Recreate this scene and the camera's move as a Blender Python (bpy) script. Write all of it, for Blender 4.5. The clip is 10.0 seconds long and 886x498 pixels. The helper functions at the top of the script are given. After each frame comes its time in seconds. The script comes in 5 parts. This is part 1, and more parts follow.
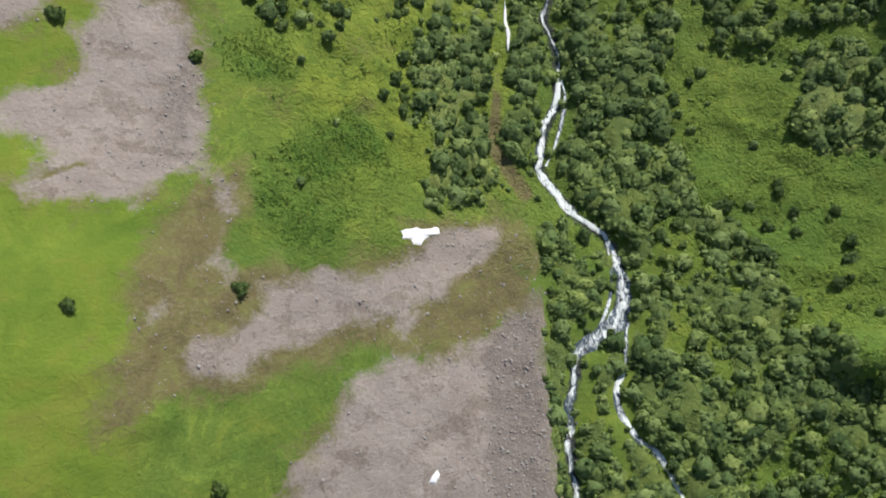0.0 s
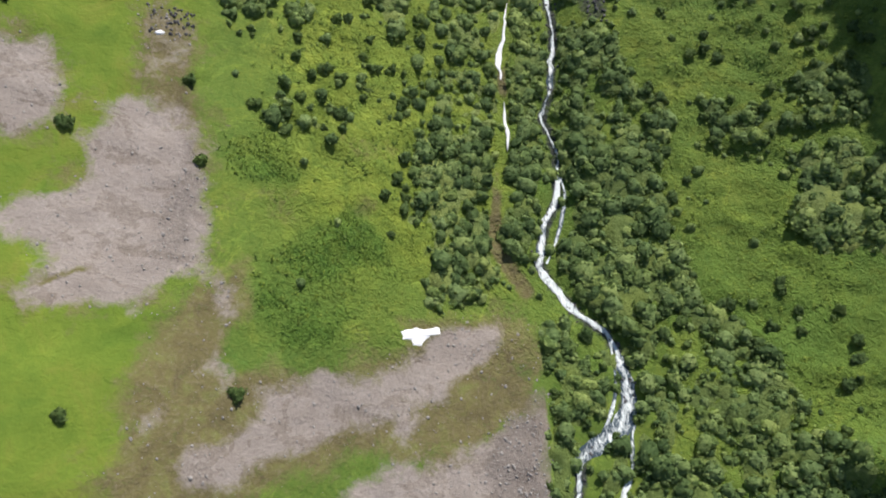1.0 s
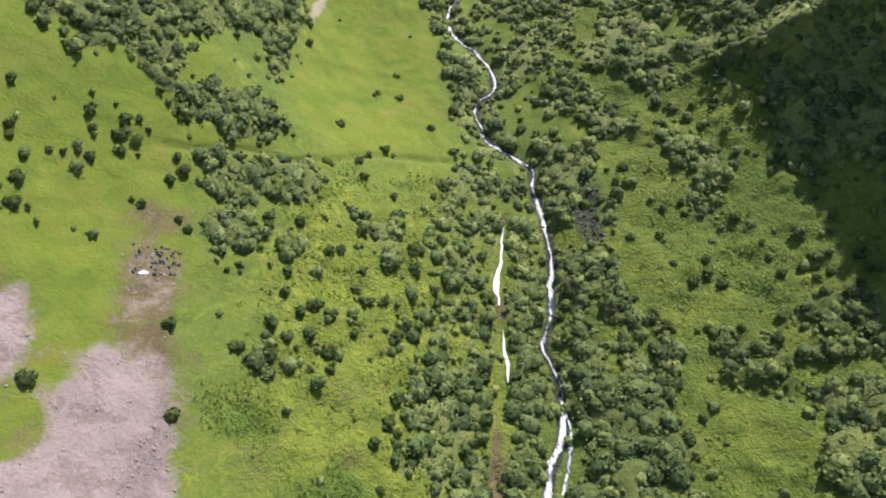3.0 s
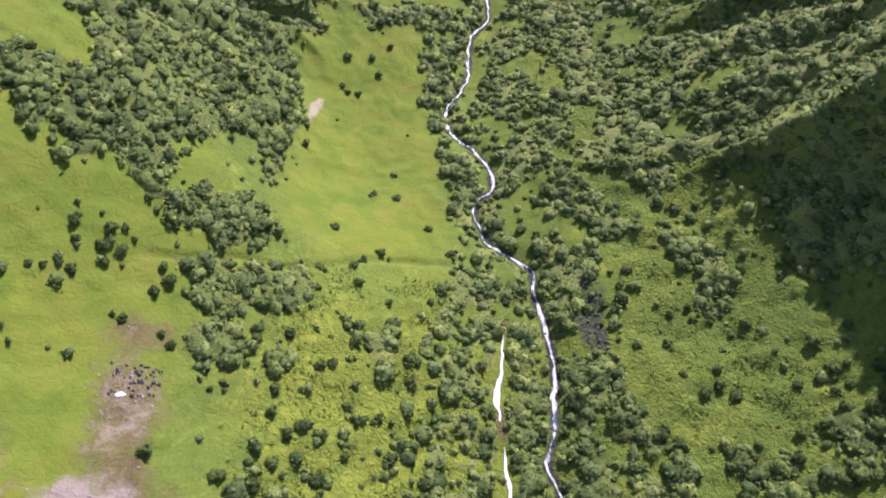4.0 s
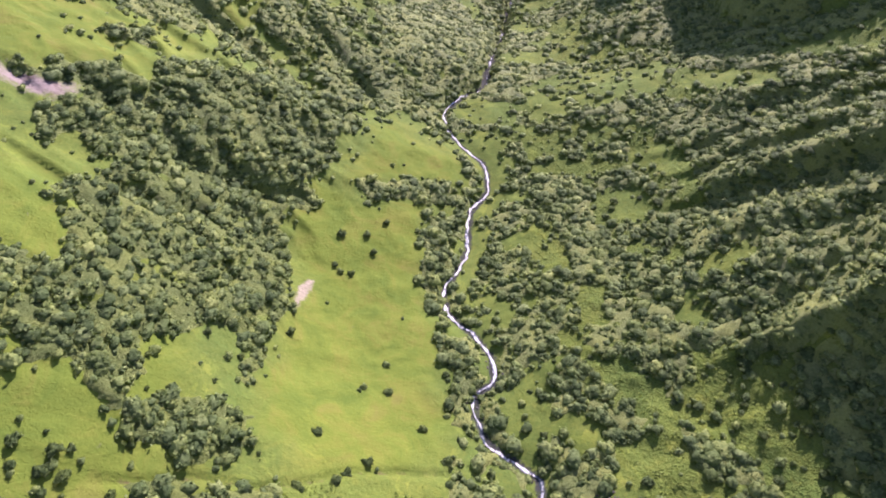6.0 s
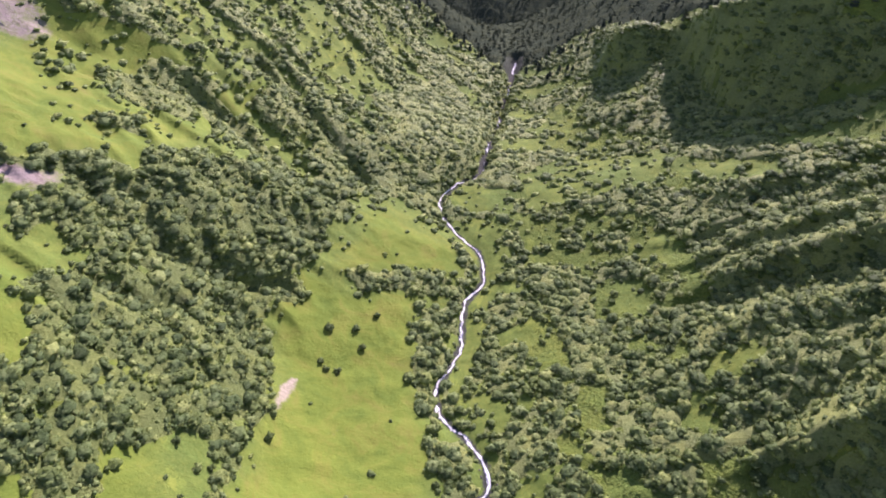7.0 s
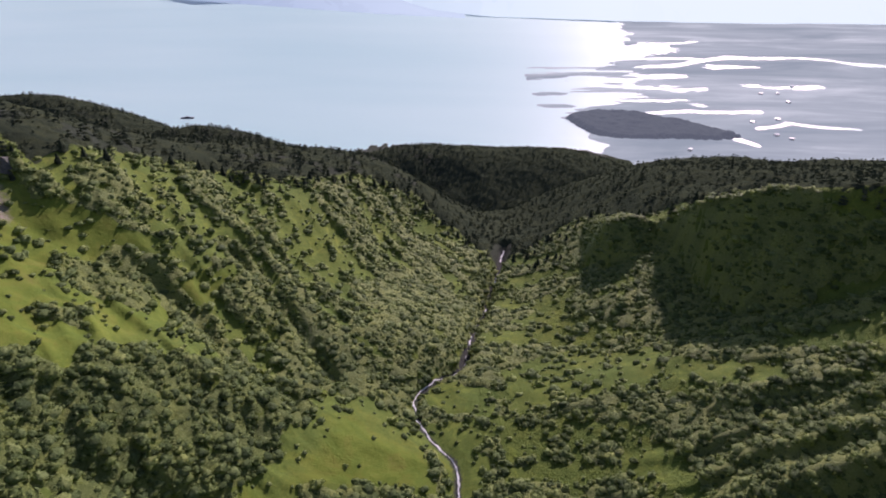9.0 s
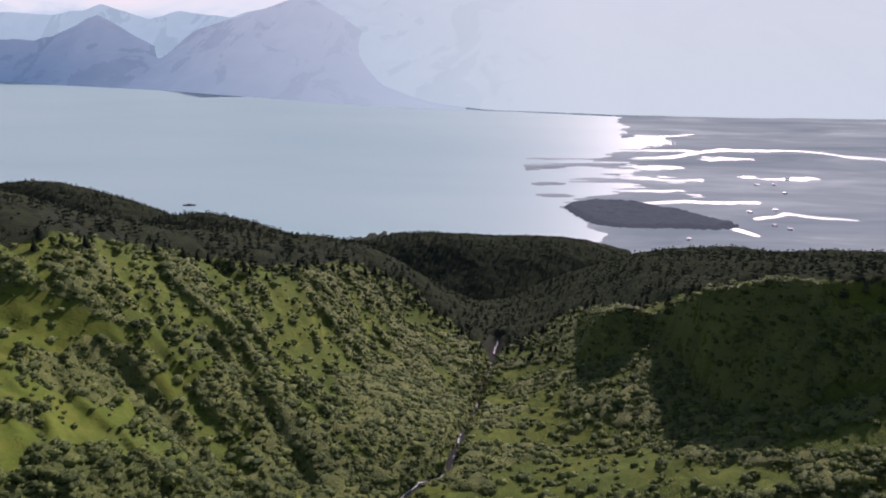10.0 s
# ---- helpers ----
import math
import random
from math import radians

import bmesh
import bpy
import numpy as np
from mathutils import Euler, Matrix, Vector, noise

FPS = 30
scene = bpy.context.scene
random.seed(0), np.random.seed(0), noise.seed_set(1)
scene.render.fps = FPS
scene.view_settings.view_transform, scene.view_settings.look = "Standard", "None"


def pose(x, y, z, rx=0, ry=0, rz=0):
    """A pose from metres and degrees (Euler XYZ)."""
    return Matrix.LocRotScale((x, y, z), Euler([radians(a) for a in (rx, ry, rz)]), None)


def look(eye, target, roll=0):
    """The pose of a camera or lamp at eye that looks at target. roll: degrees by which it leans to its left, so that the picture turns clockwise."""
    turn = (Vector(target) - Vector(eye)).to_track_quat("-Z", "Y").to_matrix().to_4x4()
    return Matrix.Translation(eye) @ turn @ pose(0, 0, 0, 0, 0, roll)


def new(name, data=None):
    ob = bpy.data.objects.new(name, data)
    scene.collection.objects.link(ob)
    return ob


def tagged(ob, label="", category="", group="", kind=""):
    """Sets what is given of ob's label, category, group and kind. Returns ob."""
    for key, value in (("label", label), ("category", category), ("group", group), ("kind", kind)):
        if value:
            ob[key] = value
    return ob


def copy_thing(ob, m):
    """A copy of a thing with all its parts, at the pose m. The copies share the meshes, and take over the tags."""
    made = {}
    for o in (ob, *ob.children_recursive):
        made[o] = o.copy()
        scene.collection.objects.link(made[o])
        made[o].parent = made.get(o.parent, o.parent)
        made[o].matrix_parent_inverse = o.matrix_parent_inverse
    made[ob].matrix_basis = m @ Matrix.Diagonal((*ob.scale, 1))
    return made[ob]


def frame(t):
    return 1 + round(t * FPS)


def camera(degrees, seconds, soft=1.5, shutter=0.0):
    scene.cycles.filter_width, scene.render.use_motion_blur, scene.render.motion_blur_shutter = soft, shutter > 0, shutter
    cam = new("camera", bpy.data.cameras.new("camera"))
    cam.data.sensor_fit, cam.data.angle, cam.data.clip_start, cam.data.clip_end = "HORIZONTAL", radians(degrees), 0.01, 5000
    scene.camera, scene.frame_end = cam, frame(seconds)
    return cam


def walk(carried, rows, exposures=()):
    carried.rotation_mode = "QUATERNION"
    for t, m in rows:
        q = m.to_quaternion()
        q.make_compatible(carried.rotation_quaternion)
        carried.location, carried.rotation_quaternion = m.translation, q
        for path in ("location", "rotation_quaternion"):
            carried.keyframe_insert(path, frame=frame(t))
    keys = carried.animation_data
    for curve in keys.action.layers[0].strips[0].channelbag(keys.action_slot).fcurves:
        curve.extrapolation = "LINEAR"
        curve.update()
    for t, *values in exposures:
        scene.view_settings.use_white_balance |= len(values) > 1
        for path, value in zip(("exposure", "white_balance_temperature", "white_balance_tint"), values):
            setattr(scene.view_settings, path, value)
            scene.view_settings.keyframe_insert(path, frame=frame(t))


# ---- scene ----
cam = camera(65.3, 10.0, 1.9)
METRES, EYE, TILT, LEAN, TURN = 120.0, 180.0, -84.0, 0.0, 0.0
ROWS = [
    (0.0, 0.0, 0.0, 0.0, 0.0, 0.0, 0.0),
    (0.5, 0.0019, 0.0022, 0.0187, 0.13, 3.08, 0.0),
    (1.0, 0.0046, 0.0055, 0.0493, 0.24, 6.28, 0.02),
    (1.5, 0.0075, 0.0158, 0.0852, 0.32, 9.59, 0.06),
    (2.0, 0.0102, 0.0321, 0.1268, 0.31, 12.79, 0.13),
    (2.5, 0.0143, 0.0496, 0.1768, 0.41, 16.29, 0.13),
    (4.0, 0.0231, 0.0996, 0.3259, 0.4, 25.85, 0.21),
    (4.5, 0.0261, 0.1152, 0.375, 0.52, 28.71, 0.21),
    (5.0, 0.031, 0.1321, 0.4257, 0.67, 31.65, 0.12),
    (5.5, 0.0369, 0.1487, 0.4761, 0.72, 34.53, 0.04),
    (7.0, 0.0695, 0.1978, 0.6248, 0.53, 43.54, -0.4),
    (7.5, 0.0891, 0.2159, 0.6783, 0.21, 47.16, -0.75),
    (8.0, 0.1077, 0.2314, 0.7267, 0.03, 50.44, -0.86),
    (8.5, 0.1341, 0.2508, 0.7808, -0.08, 54.49, -0.98),
    (9.0, 0.1577, 0.2669, 0.8259, -0.17, 58.03, -1.04),
    (9.5, 0.1842, 0.2825, 0.8706, -0.34, 61.64, -1.2),
    (10.0, 0.2143, 0.2989, 0.912, -0.4, 65.25, -1.37),
]
EXPOSURES = [(0.0, 0.08, 6450, 12), (2.5, 0.40, 6420, 22), (4.0, 0.68, 6400, 38), (5.5, 0.88, 6320, 50), (7.5, 0.90, 6300, 52), (8.5, 0.0, 6500, 46), (9.0, -0.22, 6600, 46), (10.0, -0.64, 6650, 46)]
walk(cam, [(t, pose(0, 0, EYE, TILT, LEAN, TURN) @ pose(METRES * x, METRES * y, METRES * z, 90 + pitch, roll, yaw)) for t, x, y, z, yaw, pitch, roll in ROWS],
     EXPOSURES)

# ---- world and light ----
SUN_AZ, SUN_EL = 22.0, 28.0          # degrees right of straight ahead, and above the horizon
world = bpy.data.worlds.new("sky")
scene.world = world
world.use_nodes = True
_n = world.node_tree.nodes
_sky = _n.new("ShaderNodeTexSky")
_sky.sky_type, _sky.sun_disc = "NISHITA", False
_sky.sun_elevation, _sky.sun_rotation = radians(SUN_EL), radians(SUN_AZ)
_sky.altitude, _sky.air_density, _sky.dust_density, _sky.ozone_density = 300, 0.9, 0.3, 1.8
_n["Background"].inputs["Strength"].default_value = 0.11
_hue = _n.new("ShaderNodeHueSaturation")
_hue.inputs["Saturation"].default_value = 0.85
world.node_tree.links.new(_sky.outputs[0], _hue.inputs["Color"])
world.node_tree.links.new(_hue.outputs[0], _n["Background"].inputs["Color"])
sun_lamp = bpy.data.lights.new("sun", "SUN")
sun_lamp.energy, sun_lamp.angle, sun_lamp.color = 5.0, radians(0.53), (1.0, 0.95, 0.86)
sun = new("sun", sun_lamp)
_a, _e = radians(SUN_AZ), radians(SUN_EL)
sun.matrix_world = look((0, 0, 600), (-600 * math.sin(_a) * math.cos(_e), -600 * math.cos(_a) * math.cos(_e), 600 - 600 * math.sin(_e)))


# ---- noise and plan helpers ----
def lattice(ix, iy, seed):
    n = (ix * 374761393 + iy * 668265263 + seed * 362437) & 0x7FFFFFFF
    n = ((n ^ (n >> 13)) * 1274126177) & 0x7FFFFFFF
    return ((n ^ (n >> 16)) & 0xFFFF) / 65535.0


def value_noise(x, y, size, seed):
    """Smooth noise from 0 to 1."""
    px, py = x / size, y / size
    ix, iy = np.floor(px).astype(np.int64), np.floor(py).astype(np.int64)
    fx, fy = px - ix, py - iy
    fx, fy = fx * fx * (3 - 2 * fx), fy * fy * (3 - 2 * fy)
    a = lattice(ix, iy, seed) * (1 - fx) + lattice(ix + 1, iy, seed) * fx
    b = lattice(ix, iy + 1, seed) * (1 - fx) + lattice(ix + 1, iy + 1, seed) * fx
    return a * (1 - fy) + b * fy


def fbm(x, y, size, seed, octaves=4):
    total, amp, norm = 0.0, 1.0, 0.0
    for k in range(octaves):
        total = total + amp * value_noise(x + 17.3 * k, y - 9.1 * k, size / 2 ** k, seed + k)
        norm += amp
        amp *= 0.5
    return total / norm


def smooth(a, b, v):
    t = np.clip((v - a) / (b - a), 0, 1)
    return t * t * (3 - 2 * t)


def hermite(q, xs, table):
    """Smooth interpolation of the rows of table, which stand at xs."""
    xs, table = np.asarray(xs, float), np.asarray(table, float)
    slope = np.gradient(table, xs, axis=0)
    slope[1:-1] = (table[2:] - table[:-2]) / (xs[2:] - xs[:-2])[:, None]
    q = np.clip(q, xs[0], xs[-1])
    i = np.clip(np.searchsorted(xs, q) - 1, 0, len(xs) - 2)
    h = xs[i + 1] - xs[i]
    t = (q - xs[i]) / h
    c00, c10, c01, c11 = 2 * t**3 - 3 * t**2 + 1, t**3 - 2 * t**2 + t, -2 * t**3 + 3 * t**2, t**3 - t**2
    return i, (c00, c10 * h, c01, c11 * h), slope


def along(q, xs, table):
    i, (a, b, c, d), slope = hermite(q, xs, table)
    table = np.asarray(table, float)
    return a[:, None] * table[i] + b[:, None] * slope[i] + c[:, None] * table[i + 1] + d[:, None] * slope[i + 1]


def line_distance(x, y, pts):
    """Distance to an open line, and how far along it (in points) the nearest place is."""
    best, where = np.full(np.shape(x), 1e9), np.zeros(np.shape(x))
    for k, ((ax, ay), (bx, by)) in enumerate(zip(pts[:-1], pts[1:])):
        dx, dy = bx - ax, by - ay
        t = np.clip(((x - ax) * dx + (y - ay) * dy) / (dx * dx + dy * dy), 0, 1)
        d = np.hypot(x - ax - t * dx, y - ay - t * dy)
        near = d < best
        best, where = np.where(near, d, best), np.where(near, k + t, where)
    return best, where


def area(x, y, pts, soft=2.0, wander=3.0, seed=5):
    """1 inside the outline, 0 outside, with an uneven edge about soft metres wide."""
    inside = np.zeros(np.shape(x), bool)
    for (ax, ay), (bx, by) in zip(pts, pts[1:] + pts[:1]):
        cross = (ay > y) != (by > y)
        inside ^= cross & (x < (bx - ax) * (y - ay) / (by - ay + 1e-9) + ax)
    d, _ = line_distance(x, y, list(pts) + [pts[0]])
    d = np.where(inside, d, -d) + wander * (fbm(x, y, 9, seed, 4) - 0.5) * 2
    return smooth(-soft, soft, d)


# ---- plan of the valley: heights along lines that follow the stream ----
STATIONS = (-90, -20, 50, 120, 190, 260, 330, 400, 470, 540, 620, 720, 850)
PROFILES = {
    -320: (142, 149, 147, 136, 123, 122, 123, 114, 80, 22, 0, -35, -72),
    -180: (93, 88, 80, 75, 69, 63, 57, 55, 35, 15, -8, -44, -80),
    -110: (61, 60, 40, 30, 33, 27, 17, 6, 0, -7, -16, -58, -95),
    -60: (33, 28, 19, 7, -9, -12, -13, -20, -35, -44, -44, -84, -120),
    -25: (24, 13, 0, -9, -21, -24, -26, -30, -49, -55, -68, -104, -136),
    0: (22, 11, -6, -15, -23, -33, -35, -38, -54, -56, -76, -110, -140),
    25: (25, 13, -4, -11, -19, -29, -34, -40, -52, -52, -70, -104, -135),
    60: (35, 20, 0, -9, -14, -25, -27, -35, -36, -33, -50, -86, -118),
    110: (56, 35, 15, 8, 8, -5, -13, -20, -6, -10, -26, -64, -96),
    180: (89, 67, 48, 39, 42, 39, 18, 9, 6, 0, -20, -52, -80),
    320: (161, 147, 130, 117, 114, 114, 108, 84, 44, 4, -26, -56, -80),
}
AXIS_Y = (-110, 0, 150, 230, 304, 335, 354, 382, 436, 520, 620, 900)
AXIS_X = (32, 32, 29, 10, 20, 8, 7, 24, 34, 52, 62, 62)
STREAM = [(32, -110), (31, -75), (31, -40), (30, -23), (32, -15), (33, -8), (39, -3), (44, 1), (46, 10), (45, 17), (42, 23),
          (36, 27), (29, 36), (26, 41), (28, 52), (32, 61), (33, 69), (32, 78), (29, 88), (32, 96), (33, 108), (34, 119), (32, 132),
          (30, 141), (30, 151), (23, 157), (16, 163), (13, 172), (13, 181), (19, 185), (19, 196), (12, 208), (4, 217), (3, 228),
          (7, 238), (12, 252), (14, 276), (22, 290), (22, 304), (20, 311), (13, 319), (7, 328), (3.5, 339),
          (3.5, 350), (9, 359), (16, 368), (24, 380), (27, 394)]
BRANCH = [(46, 0), (45, -7), (45, -11), (42, -16), (42, -21), (46, -27), (50, -31), (54, -37), (58, -48), (60, -75)]
GORGE = [(16, 368), (24, 380), (27, 396), (31, 418), (36, 446), (41, 480), (47, 508), (52, 532), (56, 556)]
GULLY = [(20, 130), (17, 106), (17, 100), (18, 89), (19, 77), (16, 70), (14, 54), (14, 46), (18, 40), (22, 34)]
RILL = [(-72, 131), (-64, 132), (-54, 136), (-41, 136), (-30, 141), (-22, 146), (-8, 149), (4, 150)]
RUNNEL = [(-79, 28.5), (-76, 30), (-71.5, 32.6), (-65.7, 35.8), (-60.6, 38.7), (-57.6, 41)]
RAVINES = [[(-100, 264), (-88, 251), (-78, 247), (-67, 251), (-52, 258)], [(-93, 222), (-85, 223), (-78, 229)],
           [(-90, 408), (-69, 385), (-52, 369), (-31, 346)], [(-110, 362), (-84, 342), (-65, 329), (-45, 320)]]
EDGE_Y, EDGE_X = (-90, -41, -25, -10, 7, 25), (30, 28, 26, 25, 25, 25)
LAKE_Z = -234.0


def spur(x, y, xs, crest_y, crest_z, near, far):
    """A spur across the slope: steep towards smaller y, gentle beyond its crest."""
    cy, cz = np.interp(x, xs, crest_y), np.interp(x, xs, crest_z)
    cy = cy + 9 * (fbm(x, y, 26, 31, 3) - 0.5)
    return cz - near * np.maximum(cy - y, 0) - far * np.maximum(y - cy, 0) + 3 * (fbm(x, y, 14, 37, 3) - 0.5)


def ribs(x, y):
    """Ribs that run straight down the left slope, 0 to 1."""
    sway = 14 * (fbm(x, y, 40, 29, 3) - 0.5)
    return fbm(x * 0.62 + y * 0.62 + sway, (y - x) * 0.17, 9.5, 21, 3)


def height(x, y, fine=True):
    x, y = np.asarray(x, float), np.asarray(y, float)
    shape = x.shape
    x, y = x.ravel(), y.ravel()
    cols = along(y, STATIONS, np.array([PROFILES[k] for k in PROFILES]).T)
    u = x - np.interp(y, AXIS_Y, AXIS_X)
    us = np.array(list(PROFILES), float)
    i, (a, b, c, d), _ = hermite(u, us, np.zeros((len(us), 1)))
    slope = np.empty_like(cols)
    slope[:, 1:-1] = (cols[:, 2:] - cols[:, :-2]) / (us[2:] - us[:-2])
    slope[:, 0], slope[:, -1] = (cols[:, 1] - cols[:, 0]) / (us[1] - us[0]), (cols[:, -1] - cols[:, -2]) / (us[-1] - us[-2])
    r = np.arange(len(x))
    z = a * cols[r, i] + b * slope[r, i] + c * cols[r, i + 1] + d * slope[r, i + 1]
    # the two steep spurs of the shaded side, and the rising wall beside them
    sa = spur(x, y, (70, 80, 92, 101, 113, 119, 133, 141, 155, 168, 220, 400), (176, 181, 185, 189, 188, 187, 189, 189, 189, 188, 190, 195),
              (-40, -13, -6, -2, 9, 15, 28, 37, 58, 75, 124, 172), 1.0, 0.72)
    sb = spur(x, y, (92, 104, 111, 123, 138, 144, 150, 157, 163, 179, 192, 204, 230, 330, 500), (490, 487, 485, 482, 480, 468, 442, 430, 426, 418, 408, 400, 394, 398, 420),
              (-60, -26, -9, -4, -5, 4, 22, 29, 33, 41, 45, 48, 53, 66, 80), 0.78, 0.40)
    z = np.maximum(z, np.where(x > 70, np.minimum(sa, z + 60), -999))
    z = np.maximum(z, np.where(x > 80, np.minimum(sb, z + 60), -999))
    # past the lip the land falls to the lake, with wooded shoulders
    fall = smooth(730, 1140, y - 0.12 * np.minimum(x, 250) + 60 * (fbm(x, y, 260, 3, 3) - 0.5))
    z = z * (1 - fall) + (LAKE_Z - 26) * fall
    hill = np.exp(-(((x + 560) / 330) ** 2 + ((y - 1010) / 170) ** 2))
    z = np.maximum(z, -240 + 172 * hill)
    knoll = np.exp(-(((x + 262) / 235) ** 2 + ((y - 850) / 165) ** 2))
    z = np.maximum(z, -240 + 178 * knoll)
    shoulder = np.exp(-(((x - 60) / 240) ** 4 + ((y - 1110) / 150) ** 2))
    z = np.maximum(z, -240 + (74 + 26 * (fbm(x, y, 120, 17, 2) - 0.5)) * shoulder)
    z += 6 * np.exp(-(((x - 104) / 18) ** 2) - ((y - 424) / 22) ** 2)
    z += 7 * np.exp(-(((x - 97) / 10) ** 2) - ((y + 8) / 5.5) ** 2)
    # gorge under the waterfalls
    g, _ = line_distance(x, y, GORGE)
    z -= (5.5 + 3.5 * smooth(420, 480, y)) * np.exp(-((g / 4.0) ** 2)) * smooth(355, 385, y) * smooth(570, 540, y)
    far = smooth(500, 900, np.hypot(x, y - 200))
    far = far * (1 - 0.85 * smooth(880, 1040, y))
    z += (5 + 9 * far) * (fbm(x, y, 60 + 0, 11, 4) - 0.5) * smooth(8, 40, np.abs(u)) * (0.35 + 0.65 * smooth(120, 300, y))
    if fine:
        # ribs running down the left slope
        rib = ribs(x, y)
        z += (6.5 * (rib - 0.5) + 1.6 * (1 - np.clip(7 * np.abs(rib - 0.52), 0, 1))) * smooth(150, 240, y) * smooth(-42, -72, u) + 1.6 * (fbm(x, y, 9, 13, 4) - 0.5) * smooth(3, 10, np.abs(u))
        z += 0.5 * (fbm(x, y, 2.6, 14, 3) - 0.5)
        # low spurs on the right slope, reaching down to the stream
        bend = y + 0.10 * np.maximum(x - 120, 0) + 20 * (fbm(x, y, 34, 23, 3) - 0.5)
        for k, (at, tall) in enumerate(((214, 3.0), (236, 3.5), (262, 8.5), (282, 5.0), (301, 3.5), (317, 3.0))):
            d = bend - at
            swell = tall * (0.35 + 0.9 * value_noise(x + 31 * k, y * 0, 24, 27) + 0.006 * np.clip(x - 100, 0, 90))
            z += swell * np.exp(-((d / np.where(d < 0, 4.0, 12.0)) ** 2)) * smooth(82, 112, x) * smooth(300, 220, x)
        # crinkled turf, soil creep in small folds
        fold = fbm(x * 0.7, y, 6.5, 15, 4)
        turf = np.maximum(smooth(20, 38, u) * smooth(235, 190, y), smooth(-10, -18, u) * smooth(-70, -55, u) * smooth(22, 40, y) * smooth(150, 125, y))
        z += 3.0 * (fold - 0.5) * turf
        s, _ = line_distance(x, y, STREAM)
        z -= 1.5 * np.exp(-((s / 4.2) ** 2))
        s, _ = line_distance(x, y, BRANCH)
        z -= 0.9 * np.exp(-((s / 2.6) ** 2))
        s, _ = line_distance(x, y, RILL)
        z -= 1.0 * np.exp(-((s / 1.0) ** 2))
        s, _ = line_distance(x, y, GULLY)
        z -= 0.8 * np.exp(-((s / 1.8) ** 2))
        for line in RAVINES:
            s, _ = line_distance(x + 9 * (fbm(x, y, 14, 25, 2) - 0.5), y, line)
            z -= 5.0 * np.exp(-((s / 4.5) ** 2))
        # the edge of the scree terrace above the stream
        edge = np.interp(y, EDGE_Y, EDGE_X)
        z += 2.2 * smooth(2.0, -3.0, x - edge) * smooth(30, 20, y) * smooth(-45, 0, x)
    return z.reshape(shape)


# land cover, as outlines in the plan
GRAVEL = {
    "a": [(-70, 71), (-58, 68), (-56, 53), (-55, 34), (-63, 27), (-78, 26), (-75, 32), (-78, 38), (-87, 43), (-76, 53), (-77, 60)],
    "b": [(14, 26), (5, 24), (-19, 13), (-33, 5), (-45, 0), (-50, -8), (-40, -6), (-28, -4), (-14, 0), (-3, 5), (7, 14), (15, 20)],
    "c": [(24, 1), (16, 3), (6, -4), (-18, -14), (-24, -21), (-31, -31), (-36, -44), (-40, -80), (29, -80), (28, -41), (26, -25), (25, -10)],
    "d": [(-100, 84), (-90, 83), (-86, 79), (-84, 71), (-84, 65), (-94, 62)],
    "e": [(-73, 112), (-68, 111), (-69, 102), (-63, 96), (-61, 85), (-59, 68), (-70, 72), (-72, 84), (-70, 91), (-75, 95), (-72, 103)],
    "f": [(-51, 33), (-47, 30), (-46, 21), (-46, 12), (-51, 10), (-55, 3), (-53, 10), (-48, 18)],
    "g": [(-142, 259), (-130, 260), (-120, 259), (-115, 255), (-119, 250), (-136, 252)],
    "h": [(-190, 352), (-176, 361), (-168, 365), (-157, 354), (-160, 342), (-171, 344), (-190, 332)],
}
SOIL = [(-53, 34), (-46, 32), (-45, 11), (-28, 9), (-11, 20), (-13, 27), (14, 30), (25, 25), (25, 1), (13, -4), (-11, -7), (-28, -11),
        (-44, -14), (-53, -16), (-61, -19), (-63, -8), (-59, 1), (-62, 25)]
HERB_BEDS = [[(-50, 69), (-39, 71), (-38, 58), (-48, 57)], [(-46, 79), (-31, 81), (-30, 72), (-45, 71)], [(-30, 137), (-22, 140), (-22, 133), (-30, 130)],
             [(-14, 143), (-4, 146), (-2, 137), (-14, 135)], [(-10, 131), (3, 136), (3, 128), (-9, 123)], [(-44, 121), (-32, 125), (-32, 118), (-43, 116)]]
BROWN = [[(-45, 56), (-34, 58), (-32, 46), (-42, 43)], [(-25, 70), (-15, 72), (-14, 66), (-25, 64)], [(-19, 59), (-13, 54), (-19, 48), (-24, 51)], [(-56, 50), (-49, 50), (-46, 38), (-52, 35)]]
TALUS = [(44, 146), (51, 141), (50, 130), (48, 120), (43, 118), (42, 130)]
LUSH_BEDS = [[(-34, 44), (-20.5, 50.5), (-13.5, 39.5), (-24.7, 33.4), (-32, 31.4), (-35, 38)], [(-43.3, 29), (-37, 33.7), (-33.4, 27), (-38, 20.4), (-43, 24)],
             [(-34, 27), (-24.5, 29.3), (-20.5, 24), (-26.3, 17.6), (-34.6, 18)], [(-48.5, 61), (-38.8, 63.7), (-36, 58), (-46.8, 55)]]
LUSH = [(-37, 37), (-30, 42), (-20, 45), (-13, 37), (-19, 32), (-24, 25), (-28, 19), (-32, 18), (-36, 23), (-43, 30)]
ROCKS = [(13, 0), (25, 7), (25, -10), (26, -25), (29, -41), (29, -60), (15, -60), (10, -25)]
EDGE_ROCKS = [(-62, 67), (-56, 67), (-54.5, 50), (-55, 34), (-60, 34), (-61, 50)]
SCAR = [(-46, 216), (-43.5, 221), (-41.5, 221), (-42.2, 213), (-44, 204), (-46, 205)]
